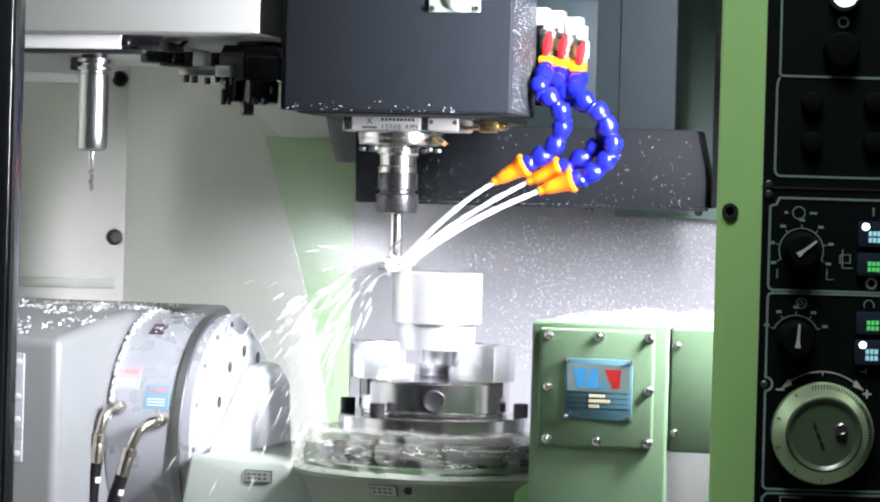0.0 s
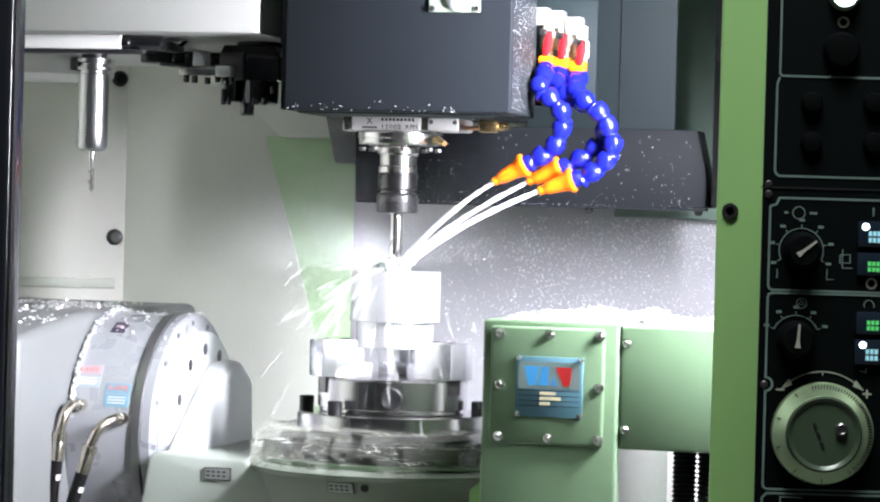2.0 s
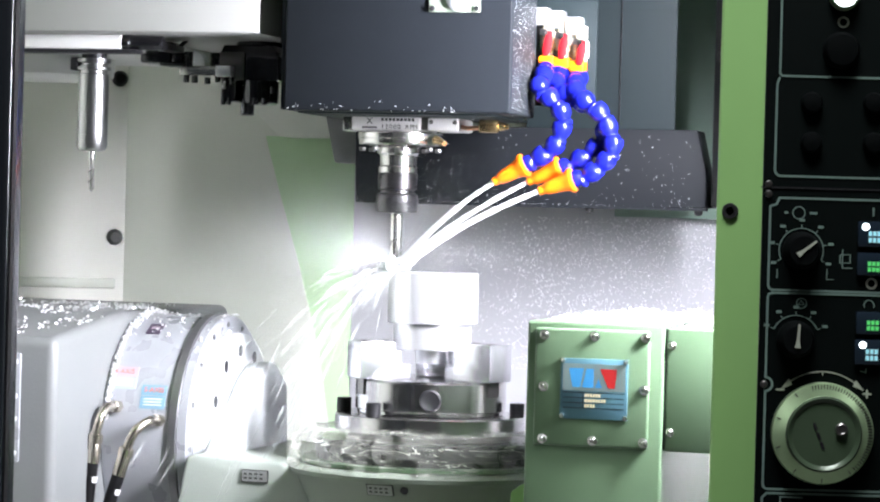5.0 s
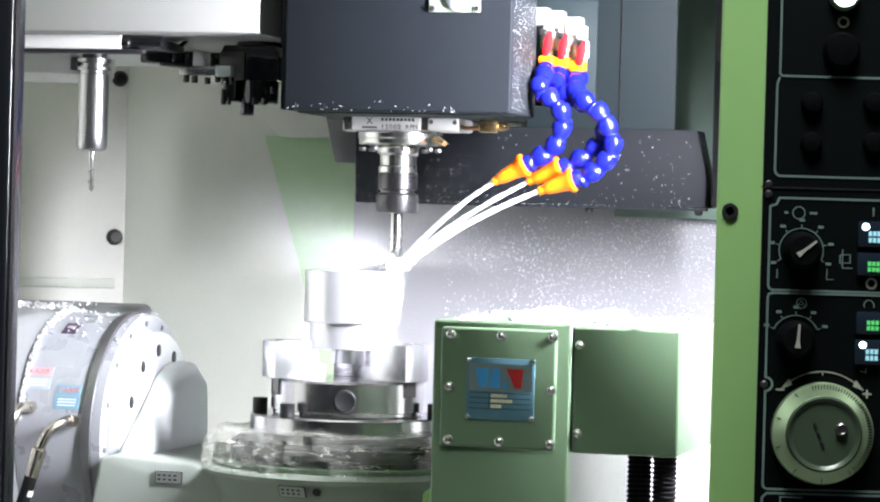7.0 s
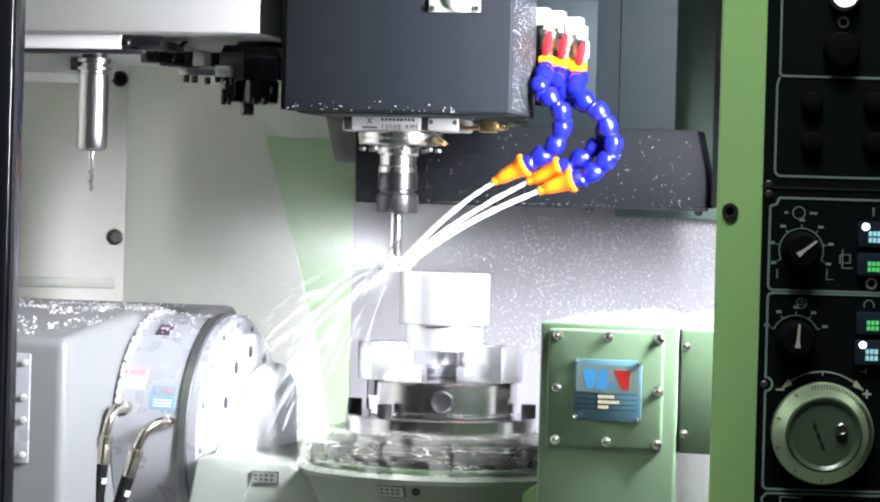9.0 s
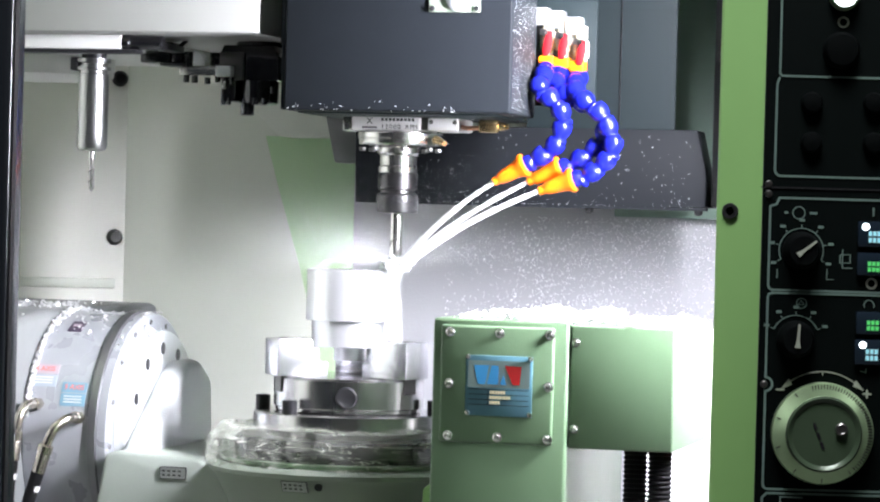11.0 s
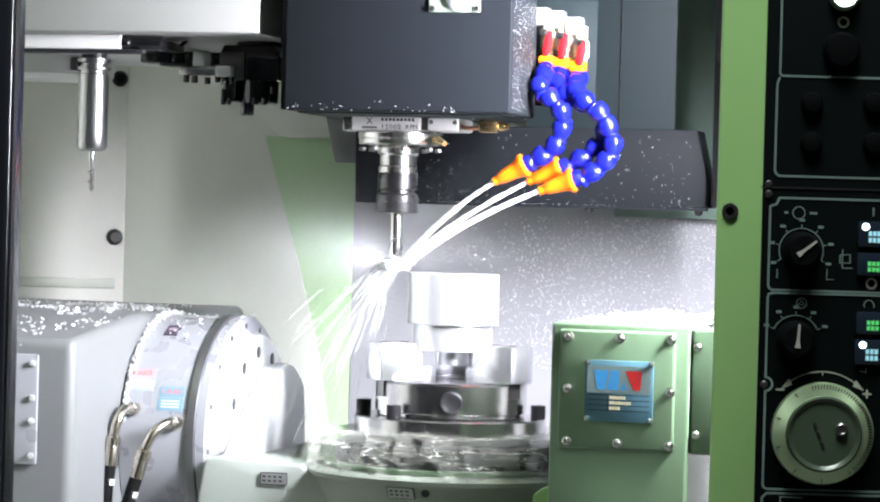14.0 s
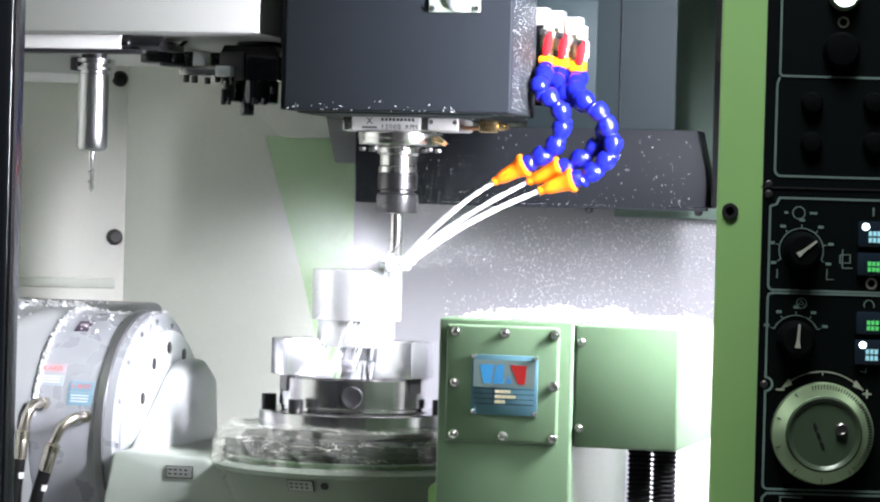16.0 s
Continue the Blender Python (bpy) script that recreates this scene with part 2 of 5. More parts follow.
# unseen roof, brought to the front to shade the interior from the hall lamp
solid("enclosure_roof", box(B(), -1.09, 0.78, -1.0, 0.75, 2.4, 2.44), WALLGREY, "sheet-metal roof of the enclosure", "machine roof", "structure")
solid("enclosure_floor", box(B(), -1.09, 0.78, -0.95, 0.75, 0.55, 0.60), STEELWALL, "wet steel chip tray under the table", "machine floor", "structure")
# unseen header, added to stop the hall lamp short of the table
solid("front_header", box(B(), -1.09, 0.78, -1.0, -0.95, 1.98, 2.4), LEAF, "unseen light green header added to shade the interior", "machine panel", "structure")
solid("front_apron", box(B(), -1.09, 0.78, -1.0, -0.95, 0.0, 0.80), LEAF, "light green front apron under the door", "machine panel", "structure")
# green machine column behind the head
solid("machine_column", box(B(), -0.4505, -0.10, 0.6095, 0.66, 0.6, 1.66, 0.003), PALELEAF, "light green enamelled casting of the machine column", "machine column", "structure")
# splash guard of the way behind the table
solid("way_cover", box(B(), -0.247, 0.74, 0.607, 0.622, 0.6, 1.60, 0.002), STEELWALL, "wet grey steel way cover with droplets", "way cover", "structure")
# ---------------------------------------------------------------- details and things
solid("machine_bed", box(B(), -0.60, 0.45, -0.45, 0.45, 0.60, 0.90, 0.01), CASTGREEN, "grey-green cast bed under the table", "machine bed", "structure")
solid("sliding_door", box(B(), -1.10, -0.112, -1.02, -0.98, 0.80, 2.3, 0.006, 3), DOOR, "glossy black edge of the open sliding door", "door", "structure")
part("door_rail", box(B(), -0.1118, -0.1100, -1.012, -1.004, 0.82, 2.28), RUBBER, bpy.data.objects["sliding_door"], "thin black rubber edge strip")
col = solid("operator_column", box(B(), 0.597, 1.30, -1.03, -0.95, 0.0, 2.3, 0.004, 3), LEAF, "light green enamelled column of the enclosure", "machine column", "structure")
bolt_mesh = lathe(B(), [(0.0035, -0.004), (0.0075, -0.004), (0.0075, 0.002), (0.0068, 0.003), (0.004, 0.003), (0.004, -0.001)], RX, 20)
part("bolt", bolt_mesh, BLACK, col, "black socket bolt").matrix_basis = pose(0.6105, -1.031, 1.519)
again(col.children[0], "bolt", pose(0.6105, -1.031, 2.10), col)

# back wall fastenings
for x, z in ((-0.641, 1.718), (-0.643, 1.4645), (-0.93, 1.72), (-0.93, 1.46)):
    bm = lathe(B(), [(0.013, 0.0), (0.0125, 0.006), (0.008, 0.012), (0.004, 0.012)], pose(x, 0.6066 + (x + 0.630) * 0.637, z, 90, 0, 33), 20)
    part("bolt", bm, BLACK, bpy.data.objects["enclosure_corner_panel"], "black round-headed bolt")

bm = box(B(), -0.19, 0.19, -0.004, 0.003, -0.008, 0.008, 0.003, 2, pose(-0.80, 0.4965, 1.3905, 0, 0, 32.5))
part("rib", bm, WALLGREY, bpy.data.objects["enclosure_corner_panel"], "pressed horizontal rib")
# column chin and the dark slanted bracket beside the head
bm = extrude(B(), [(-0.4087, 1.7071), (-0.1965, 1.7071), (-0.1965, 1.6305), (-0.3487, 1.6284), (-0.3932, 1.6677)], 0.54, 0.605, "y", 0.004)
solid("column_shoulder", bm, WALLGREY, "cream slanted shoulder of the machine column", "machine column", "structure")
bm = extrude(B(), [(-0.2753, 1.7093), (-0.2094, 1.7093), (-0.2094, 1.5889), (-0.2481, 1.5889)], 0.50, 0.5385, "y", 0.004)
solid("column_bracket", bm, HOUSE, "mid-grey slanted bracket on the column", "bracket", "structure")

# slate sheet covers of the z axis
bm = box(B(), 0.10, 0.314, 0.30, 0.306, 1.635, 2.3, 0.001)
zc = solid("axis_cover", bm, SLATE, "dark slate sheet-metal cover of the vertical axis", "machine cover", "structure")
part("seam", box(B(), 0.2345, 0.2355, 0.2965, 0.2995, 1.645, 2.3), BLACK, zc)
bm = B()
outline = [(-0.146, 1.640), (0.352, 1.640), (0.377, 1.532), (-0.143, 1.528)]
extrude(bm, outline, 0.27, 0.33, "y", 0.002)
lc = solid("lower_axis_cover", bm, COVERDARK, "dark slate sheet-metal way cover with water drops", "machine cover", "structure")
part("lip", box(B(), -0.10, 0.37, 0.262, 0.27, 1.5275, 1.5315), COVERDARK, lc)
for x in (0.197, 0.353):
    part("bolt", lathe(B(), [(0.004, 0), (0.006, 0), (0.006, 0.006), (0.003, 0.008)], pose(x, 0.29, 1.529, 180), 12), BLACK, lc, "black bolt head")
solid("right_inner_panel", box(B(), 0.18, 0.74, 0.55, 0.58, 1.518, 2.3, 0.002), DIM, "grey-green inner sheet panel", "machine wall", "structure")
rail = solid("cover_guide", box(B(), 0.379, 0.412, 0.236, 0.260, 1.5340, 2.3, 0.003), RUBBER, "glossy black vertical guide strip beside the axis cover", "guide rail", "structure")
part("strip", box(B(), 0.3920, 0.3940, 0.2325, 0.2355, 1.56, 2.3), DARKSTEEL, rail, "bright steel strip")
for z in (1.5485, 1.7315):
    part("clamp", box(B(), 0.382, 0.408, 0.230, 0.262, z, z + 0.015, 0.002), RUBBER, rail)
# unseen sheet, added to keep the lamp's upper light off the way cover
solid("side_panel", box(B(), 0.480, 0.74, -0.004, 0.004, 1.645, 2.4), CASTGREEN, "unseen grey-green sheet added to block work lamp light", "machine wall", "structure")

# ---------------------------------------------------------------- spindle head
head = thing("spindle_head", "dark slate spindle head with a steel spindle nose", "spindle head", at=pose(0, 0, 1.64))
INV = {}


def hold(ob, z):
    """Parts of ob are written in the place's own heights; its base stands at z."""
    INV[ob.name] = Matrix.Translation((0, 0, -z))
    return ob


def bit(name, bm, mat, parent, label=""):
    ob = part(name, bm, mat, parent, label)
    if parent.name in INV:
        ob.matrix_parent_inverse = INV[parent.name]
    return ob


def more(ob, name, m, parent):
    o = again(ob, name, m, parent)
    o.matrix_parent_inverse = ob.matrix_parent_inverse
    return o


hold(head, 1.64)
bit("cover", box(B(), -0.113, 0.1875, -0.160, -0.022, 1.641, 2.25, 0.0035, 3), HEADGREY, head)
bit("edge_strip", box(B(), -0.1195, -0.1135, -0.152, -0.03, 1.642, 2.25, 0.002), HEADGREY, head, "rounded slate edge strip")
bit("casting", box(B(), -0.10, 0.10, -0.02, 0.30, 1.646, 2.25, 0.01), SLATE, head)
bit("gland", box(B(), -0.10, 0.16, -0.140, 0.06, 1.6385, 1.6408, 0.001), SLATE, head)
gp = bit("service_plate", box(B(), 0.079, 0.146, -0.1635, -0.1605, 1.768, 1.90, 0.001), CASTGREEN, head, "pale green screwed plate")
for x in (0.0835, 0.1415):
    part("screw", lathe(B(), [(0.0035, 0), (0.0035, 0.0015), (0.0025, 0.003)], pose(x, -0.1636, 1.7725, 90), 12), BLACK, gp).matrix_parent_inverse = Matrix()
part("lens", lathe(B(), [(0.0155, 0), (0.015, 0.004), (0.010, 0.007), (0.004, 0.008)], pose(0.117, -0.1637, 1.7850, 90), 24), SILVER, gp, "round grey cap")
SLEEVE = material("satin_ground_steel", (0.62, 0.61, 0.60), 0.3, metal=0.55, vary=0.1, scale=60, bump=0.1, bump_scale=500)
bm = box(B(), -0.0545, 0.0385, -0.047, 0.045, 1.6210, 1.6395, 0.0025)
bit("spindle_sleeve", bm, SLEEVE, head, "bright ground nose plate with engraved speed")
bit("spindle_flange", lathe(B(), [(0.044, 1.602), (0.0545, 1.603), (0.0555, 1.605), (0.0555, 1.6105), (0.0565, 1.6115), (0.0565, 1.6185), (0.054, 1.6200)], None, 64), STEEL, head)
bit("sleeve_block", box(B(), -0.0690, -0.0555, -0.043, 0.03, 1.620, 1.6385, 0.003), STEEL, head)
bit("nozzle_block", box(B(), 0.0495, 0.0915, -0.048, 0.03, 1.6215, 1.6385, 0.003), SLEEVE, head, "machined steel coolant block")
bit("dark_slot", box(B(), 0.0390, 0.0490, -0.042, 0.02, 1.6225, 1.6385, 0.001), DARKSTEEL, head)
for a in range(20, 380, 45):
    m = pose(0.0505 * math.cos(radians(a)), 0.0505 * math.sin(radians(a)), 1.5995, 180)
    bit("bolt", lathe(B(), [(0.0022, 0), (0.0045, 0), (0.0045, 0.004), (0.0035, 0.005)], m, 12), DARKSTEEL, head)
bit("copper_pipe", tube(B(), [(0.09, -0.03, 1.628), (0.105, -0.05, 1.6255), (0.135, -0.055, 1.6265)], 0.003), COPPER, head, "thin copper coolant pipe")
bit("brass_fitting", box(B(), 0.122, 0.148, -0.064, -0.046, 1.620, 1.637, 0.003), BRASS, head, "hexagonal brass fitting")
bit("brass_nozzle", tube(B(), [(0.058, -0.035, 1.610), (0.074, -0.05, 1.605)], [0.006, 0.0035]), BRASS, head, "small brass nozzle")
def engraved(body, size, x0, z, step):
    """Letters set one by one on the nose plate."""
    for i, ch in enumerate(body):
        if ch != " ":
            lt = lettering(ch, size, BLACK, pose(x0 + step * i, -0.0472, z, 90), head)
            lt.matrix_parent_inverse = INV[head.name]


engraved("12000 RPM", 0.0085, -0.012, 1.6258, 0.0056)
engraved("X", 0.0125, -0.0300, 1.6330, 0.005)
for k in range(14):
    x, z = (-0.014 + 0.0052 * k, 1.6335) if k < 9 else (-0.040 + 0.0042 * (k - 9), 1.6235)
    bit("text_bar", box(B(), x, x + 0.0036, -0.0474, -0.0468, z, z + (0.0038 if k < 9 else 0.0024)), BLACK, head, "unreadable engraved line")
for x in (0.0545, 0.0865):
    bit("screw", lathe(B(), [(0.0030, 0), (0.0030, 0.001), (0.0016, 0.001), (0.0016, 0.0004)], pose(x, -0.0478, 1.6330, 90), 14), DARKSTEEL, head)
bit("brass_stub", lathe(B(), [(0.0055, 0), (0.0055, 0.007), (0.004, 0.008), (0.004, 0.013)], pose(0.148, -0.055, 1.6285, 0, 90), 12), BRASS, head)

# tool holder with its end mill: turns with the spindle
holder = thing("tool_holder", "steel collet tool holder with an end mill in the spindle", "tool holder", at=pose(-0.0025, 0, 1.60))
hold(holder, 1.60)
COLLET = material("blackened_steel", (0.085, 0.083, 0.085), 0.28, metal=0.95, vary=0.15, scale=60, bump=0.1)
bit("body", lathe(B(), [(0.0225, 1.602), (0.0275, 1.6005), (0.0285, 1.599), (0.0285, 1.5925), (0.0265, 1.591), (0.0245, 1.589), (0.0240, 1.576), (0.0250, 1.5745), (0.0262, 1.574), (0.0262, 1.5665), (0.0245, 1.566)][::-1], None, 48), STEEL, holder)
bit("shank", lathe(B(), [(0.0245, 1.5662), (0.0262, 1.565), (0.0262, 1.5445), (0.0225, 1.543), (0.0225, 1.5385)][::-1], None, 48), COLLET, holder, "dark steel collet chuck")
bm = lathe(B(), [(0.0225, 1.5395), (0.0262, 1.538), (0.0275, 1.536), (0.0275, 1.516), (0.0262, 1.513), (0.012, 1.512)][::-1], None, 48)
nut = bit("collet_nut", bm, COLLET, holder, "dark slotted collet nut")
for k in range(6):
    a = radians(60 * k + 10)
    part("slot", box(B(), -0.0035, 0.0035, -0.0283, -0.0252, 1.5145, 1.5375, m=Matrix.Rotation(a, 4, "Z")), BLACK, nut)
bm = lathe(B(), [(0.0078, 1.4385), (0.0082, 1.440), (0.0082, 1.512)], None, 24)
mill = bit("end_mill", bm, STEEL, holder, "solid end mill")
for k in range(2):
    pts = [(0.0078 * math.cos(a + math.pi * k), 0.0078 * math.sin(a + math.pi * k), 1.439 + 0.040 * a / 6) for a in [0.4 * i for i in range(16)]]
    part("flute", tube(B(), pts, 0.0016, 6), DARKSTEEL, mill)

# ---------------------------------------------------------------- coolant valves, hoses and jets
VALVE = material("worn_nickel", (0.72, 0.64, 0.48), 0.3, metal=0.45, vary=0.15, scale=120)
valves = thing("coolant_manifold", "steel coolant manifold with three red-handled brass valves", "valve block", at=pose(0.21, 0, 1.71))


def vb(name, bm, mat, parent=valves, label=""):
    ob = part(name, bm, mat, parent, label)
    if parent is valves:
        ob.matrix_parent_inverse = Matrix.Translation((-0.21, 0, -1.71))
    return ob


vb("back_plate", box(B(), 0.10, 0.256, 0.030, 0.036, 1.66, 1.80, 0.001), SLATE, label="slate mounting plate")
vb("manifold", box(B(), 0.17, 0.238, 0.014, 0.03, 1.722, 1.776, 0.002), ALU, label="bright aluminium manifold bar")
for i, (x, z) in enumerate(((0.197, 1.745), (0.218, 1.741), (0.242, 1.733))):
    body = vb("valve", lathe(B(), [(0.006, -0.030), (0.008, -0.026), (0.008, -0.012), (0.0105, -0.010), (0.0105, 0.010), (0.008, 0.012), (0.008, 0.03)], pose(x, 0.0, z), 6), VALVE, label="nickel-plated ball valve")
    part("cap", box(B(), x - 0.0195, x + 0.0010, -0.012, 0.012, z + 0.019, z + 0.042, 0.0015), ALU, body, "bright square valve end piece")
    part("lever", box(B(), -0.011, 0.0045, -0.0014, 0.0006, 0.004, 0.0125, 0.0006, m=pose(x + 0.002, -0.0155, z, 0, 10)), DARKSTEEL, body, "dark steel lever")
    bm = B()
    extrude(bm, [(-0.003, 0.012), (0.003, 0.012), (0.0055, 0.000), (0.0055, -0.014), (0.003, -0.021), (-0.003, -0.021), (-0.0055, -0.014), (-0.0055, 0.0)], -0.0015, 0.0015, "y", 0.001)
    h = part("handle", bm, RED, body, "red lever handle")
    h.matrix_basis = pose(x + 0.005, -0.018, z - 0.001, 0, 10, 12)
    part("stem", lathe(B(), [(0.0035, 0), (0.0035, 0.014), (0.0025, 0.016)], pose(x + 0.002, -0.004, z + 0.008, 90), 10), STEEL, body)
for x, z in ((0.199, 1.717), (0.2195, 1.715), (0.240, 1.711)):
    vb("orange_fitting", box(B(), x - 0.0105, x + 0.0105, -0.018, 0.004, z - 0.008, z + 0.007, 0.003), ORANGE, label="orange threaded adaptor")


def spline(pts, n):
    """Evenly spaced points on a smooth curve through pts."""
    pts = [Vector(p) for p in pts]
    fine = []
    for i in range(len(pts) - 1):
        a, b, c, d = pts[max(i - 1, 0)], pts[i], pts[i + 1], pts[min(i + 2, len(pts) - 1)]
        for k in range(20):
            t = k / 20
            fine.append(0.5 * (2 * b + (c - a) * t + (2 * a - 5 * b + 4 * c - d) * t * t + (3 * b - a - 3 * c + d) * t ** 3))
    fine.append(pts[-1])
    acc = [0.0]
    for a, b in zip(fine, fine[1:]):
        acc.append(acc[-1] + (b - a).length)
    out, j = [], 0
    for i in range(n):
        s = acc[-1] * i / (n - 1)
        while j < len(acc) - 2 and acc[j + 1] < s:
            j += 1
        f = (s - acc[j]) / max(1e-9, acc[j + 1] - acc[j])
        out.append(fine[j].lerp(fine[j + 1], min(1, max(0, f))))
    return out


def aligned(p, d):
    """A pose at p whose z axis points along d."""
    return Matrix.Translation(p) @ Vector(d).to_track_quat("Z", "Y").to_matrix().to_4x4()


SEGMENT = mesh("segment", lathe(B(), [(0.0080, -0.0125), (0.0118, -0.0118), (0.0128, -0.0100), (0.0134, -0.0060), (0.0130, -0.0020), (0.0114, 0.0030), (0.0090, 0.0058), (0.0086, 0.0082),
                                      (0.0102, 0.0100), (0.0110, 0.0125), (0.0096, 0.0155)], None, 24), BLUE)
NOZZLE = mesh("nozzle", lathe(B(), [(0.0105, -0.008), (0.0156, -0.0075), (0.0164, -0.005), (0.0158, -0.002), (0.0122, 0.003), (0.0106, 0.010), (0.0092, 0.022), (0.0082, 0.030), (0.0060, 0.033), (0.0056, 0.040), (0.0040, 0.041)], None, 24), ORANGE)


BALL = mesh("ball_end", lathe(B(), [(0.004, -0.012), (0.0085, -0.009), (0.0108, -0.004), (0.0112, 0.001), (0.0095, 0.007), (0.005, 0.010)], None, 20), BLUE)


def coolant_hose(path, tip):
    path = [Vector(p) for p in path]
    base = path[0]
    hose = thing("coolant_hose", "blue ball-jointed coolant hose with an orange nozzle", "coolant hose", "coolant hoses at the head", at=Matrix.Translation(base))
    total = sum((b - a).length for a, b in zip(path, path[1:]))
    pts = spline(path, max(4, round(total / 0.0208)))
    for i, p in enumerate(pts):
        d = pts[min(i + 1, len(pts) - 1)] - pts[max(i - 1, 0)]
        o = new("segment", SEGMENT)
        o.parent, o.matrix_basis = hose, aligned(p - base, d)
    aim = (Vector(tip) - pts[-1]).normalized()
    o = new("ball_end", BALL)
    o.parent, o.matrix_basis = hose, aligned(Vector(tip) - aim * 0.050 - base, aim)
    o = new("nozzle", NOZZLE)
    o.parent, o.matrix_basis = hose, aligned(Vector(tip) - aim * 0.040 - base, aim)
    tagged(o, "orange plastic nozzle")
    return hose


coolant_hose([(0.2010, -0.030, 1.7010), (0.2045, -0.055, 1.6930), (0.2060, -0.070, 1.6740), (0.2223, -0.072, 1.6620), (0.2354, -0.072, 1.6433), (0.2333, -0.072, 1.6194),
              (0.2230, -0.072, 1.6006), (0.2050, -0.072, 1.5880)], (0.1476, -0.072, 1.5564))
coolant_hose([(0.2164, -0.012, 1.6990), (0.2204, -0.035, 1.6835), (0.2372, -0.042, 1.6703), (0.2555, -0.040, 1.6599), (0.2748, -0.040, 1.6533), (0.2829, -0.040, 1.6348),
              (0.2824, -0.040, 1.6161), (0.2666, -0.040, 1.5982), (0.2494, -0.040, 1.5861)], (0.1855, -0.040, 1.5579))
coolant_hose([(0.2409, -0.010, 1.6935), (0.2457, -0.045, 1.6784), (0.2625, -0.060, 1.6628), (0.2818, -0.062, 1.6487), (0.2914, -0.062, 1.6341), (0.3008, -0.062, 1.6078),
              (0.2917, -0.062, 1.5864), (0.2716, -0.062, 1.5690)], (0.2059, -0.062, 1.5462))


def coolant_jet(pts, r0, r1):
    """A jet of coolant: a smooth rope of water that frays and widens towards the cutter."""
    line = spline(pts, 40)
    rnd = random.Random(len(pts) * 7 + round(pts[0][0] * 1e4))
    rad = [r0 + (r1 - r0) * (i / 39) ** 1.5 + rnd.uniform(-0.0005, 0.0005) for i in range(40)]
    return solid("coolant_jet", tube(B(), line, rad, 14), WATER, "white jet of coolant from an orange nozzle", "coolant jet", group="coolant jets")


def arch(p0, c, p1):
    p0, c, p1 = Vector(p0), Vector(c), Vector(p1)
    return [p0 * (1 - f) ** 2 + c * 2 * f * (1 - f) + p1 * f * f for f in (0, 0.25, 0.5, 0.75, 1)]


coolant_jet(arch((0.1490, -0.072, 1.5572), (0.0706, -0.045, 1.5123), (0.004, -0.006, 1.4440)), 0.0031, 0.0050)
coolant_jet(arch((0.1869, -0.040, 1.5586), (0.0917, -0.03, 1.513), (0.006, -0.002, 1.4430)), 0.0031, 0.0050)
coolant_jet(arch((0.2073, -0.062, 1.5467), (0.1015, -0.035, 1.5080), (0.008, -0.004, 1.4420)), 0.0034, 0.0056)

# ---------------------------------------------------------------- tool magazine and changer arm
mag = thing("tool_magazine", "white tool magazine cover over a hanging tool", "tool magazine", at=pose(-0.36, 0.1, 1.72))
INV[mag.name] = Matrix.Translation((0.36, -0.1, -1.72))
bit("cover", box(B(), -0.62, -0.153, -0.165, 0.30, 1.7395, 2.25, 0.003), MAGTONED, mag)
bit("lower_shell", box(B(), -0.62, -0.357, -0.115, 0.28, 1.720, 1.7393, 0.004), WHITE, mag)
bit("shell_curve", lathe(B(), [(0.10, 1.690), (0.115, 1.694), (0.118, 1.727), (0.10, 1.7275)], pose(-0.575, 0.10, 0), 40), WHITE, mag)
bit("dark_well", box(B(), -0.66, -0.545, -0.012, 0.05, 1.700, 1.722, 0.003), BLACK, mag)
bit("rim", box(B(), -0.60, -0.335, -0.112, -0.085, 1.7145, 1.7200, 0.002), BLACK, mag)
bit("motor", lathe(B(), [(0.008, -0.0285), (0.0125, -0.0275), (0.0125, -0.018), (0.0095, -0.0165), (0.0095, 0.0265), (0.008, 0.0275)], pose(-0.3295, -0.10, 1.7290, 0, 90), 24), GLOSS, mag)
bit("motor_bracket", box(B(), -0.322, -0.302, -0.098, -0.02, 1.7215, 1.7300, 0.001), BLACK, mag)
bit("cable", tube(B(), spline([(-0.345, 0.0, 1.728), (-0.325, -0.01, 1.722), (-0.312, 0.0, 1.735), (-0.31, 0.03, 1.75)], 20), 0.003), BLACK, mag)
bit("side_plate", box(B(), -0.1525, -0.125, -0.06, 0.25, 1.733, 2.25, 0.003), SLATE, mag)

POTSTEEL = material("dull_ground_steel", (0.33, 0.33, 0.33), 0.3, metal=1.0, vary=0.12, scale=60, bump=0.06)
pot = thing("tool_pot", "steel tool holder with a drill hanging from the magazine", "tool holder", at=pose(-0.420, -0.05, 1.72))
INV[pot.name] = Matrix.Translation((0.420, 0.05, -1.72))
P0 = pose(-0.420, -0.05, 0)
bit("socket", lathe(B(), [(0.014, 1.705), (0.017, 1.706), (0.017, 1.7195), (0.014, 1.7200)], P0, 32), BLACK, pot)
bit("gripper", box(B(), -0.449, -0.438, -0.065, -0.035, 1.694, 1.712, 0.002), BLACK, pot)
bit("holder", lathe(B(), [(0.012, 1.5855), (0.0175, 1.587), (0.0205, 1.592), (0.0205, 1.6085), (0.0200, 1.609), (0.0200, 1.6095), (0.0205, 1.610), (0.0205, 1.689), (0.0185, 1.690), (0.0185, 1.694), (0.0230, 1.695),
                          (0.0230, 1.699), (0.018, 1.700), (0.018, 1.704), (0.023, 1.705), (0.023, 1.710), (0.015, 1.711)], P0, 40), POTSTEEL, pot)
bm = lathe(B(), [(0.0005, 1.530), (0.0036, 1.535), (0.0036, 1.57), (0.0042, 1.572), (0.0042, 1.586)], P0, 16)
dr = bit("drill", bm, STEEL, pot, "thin twist drill")
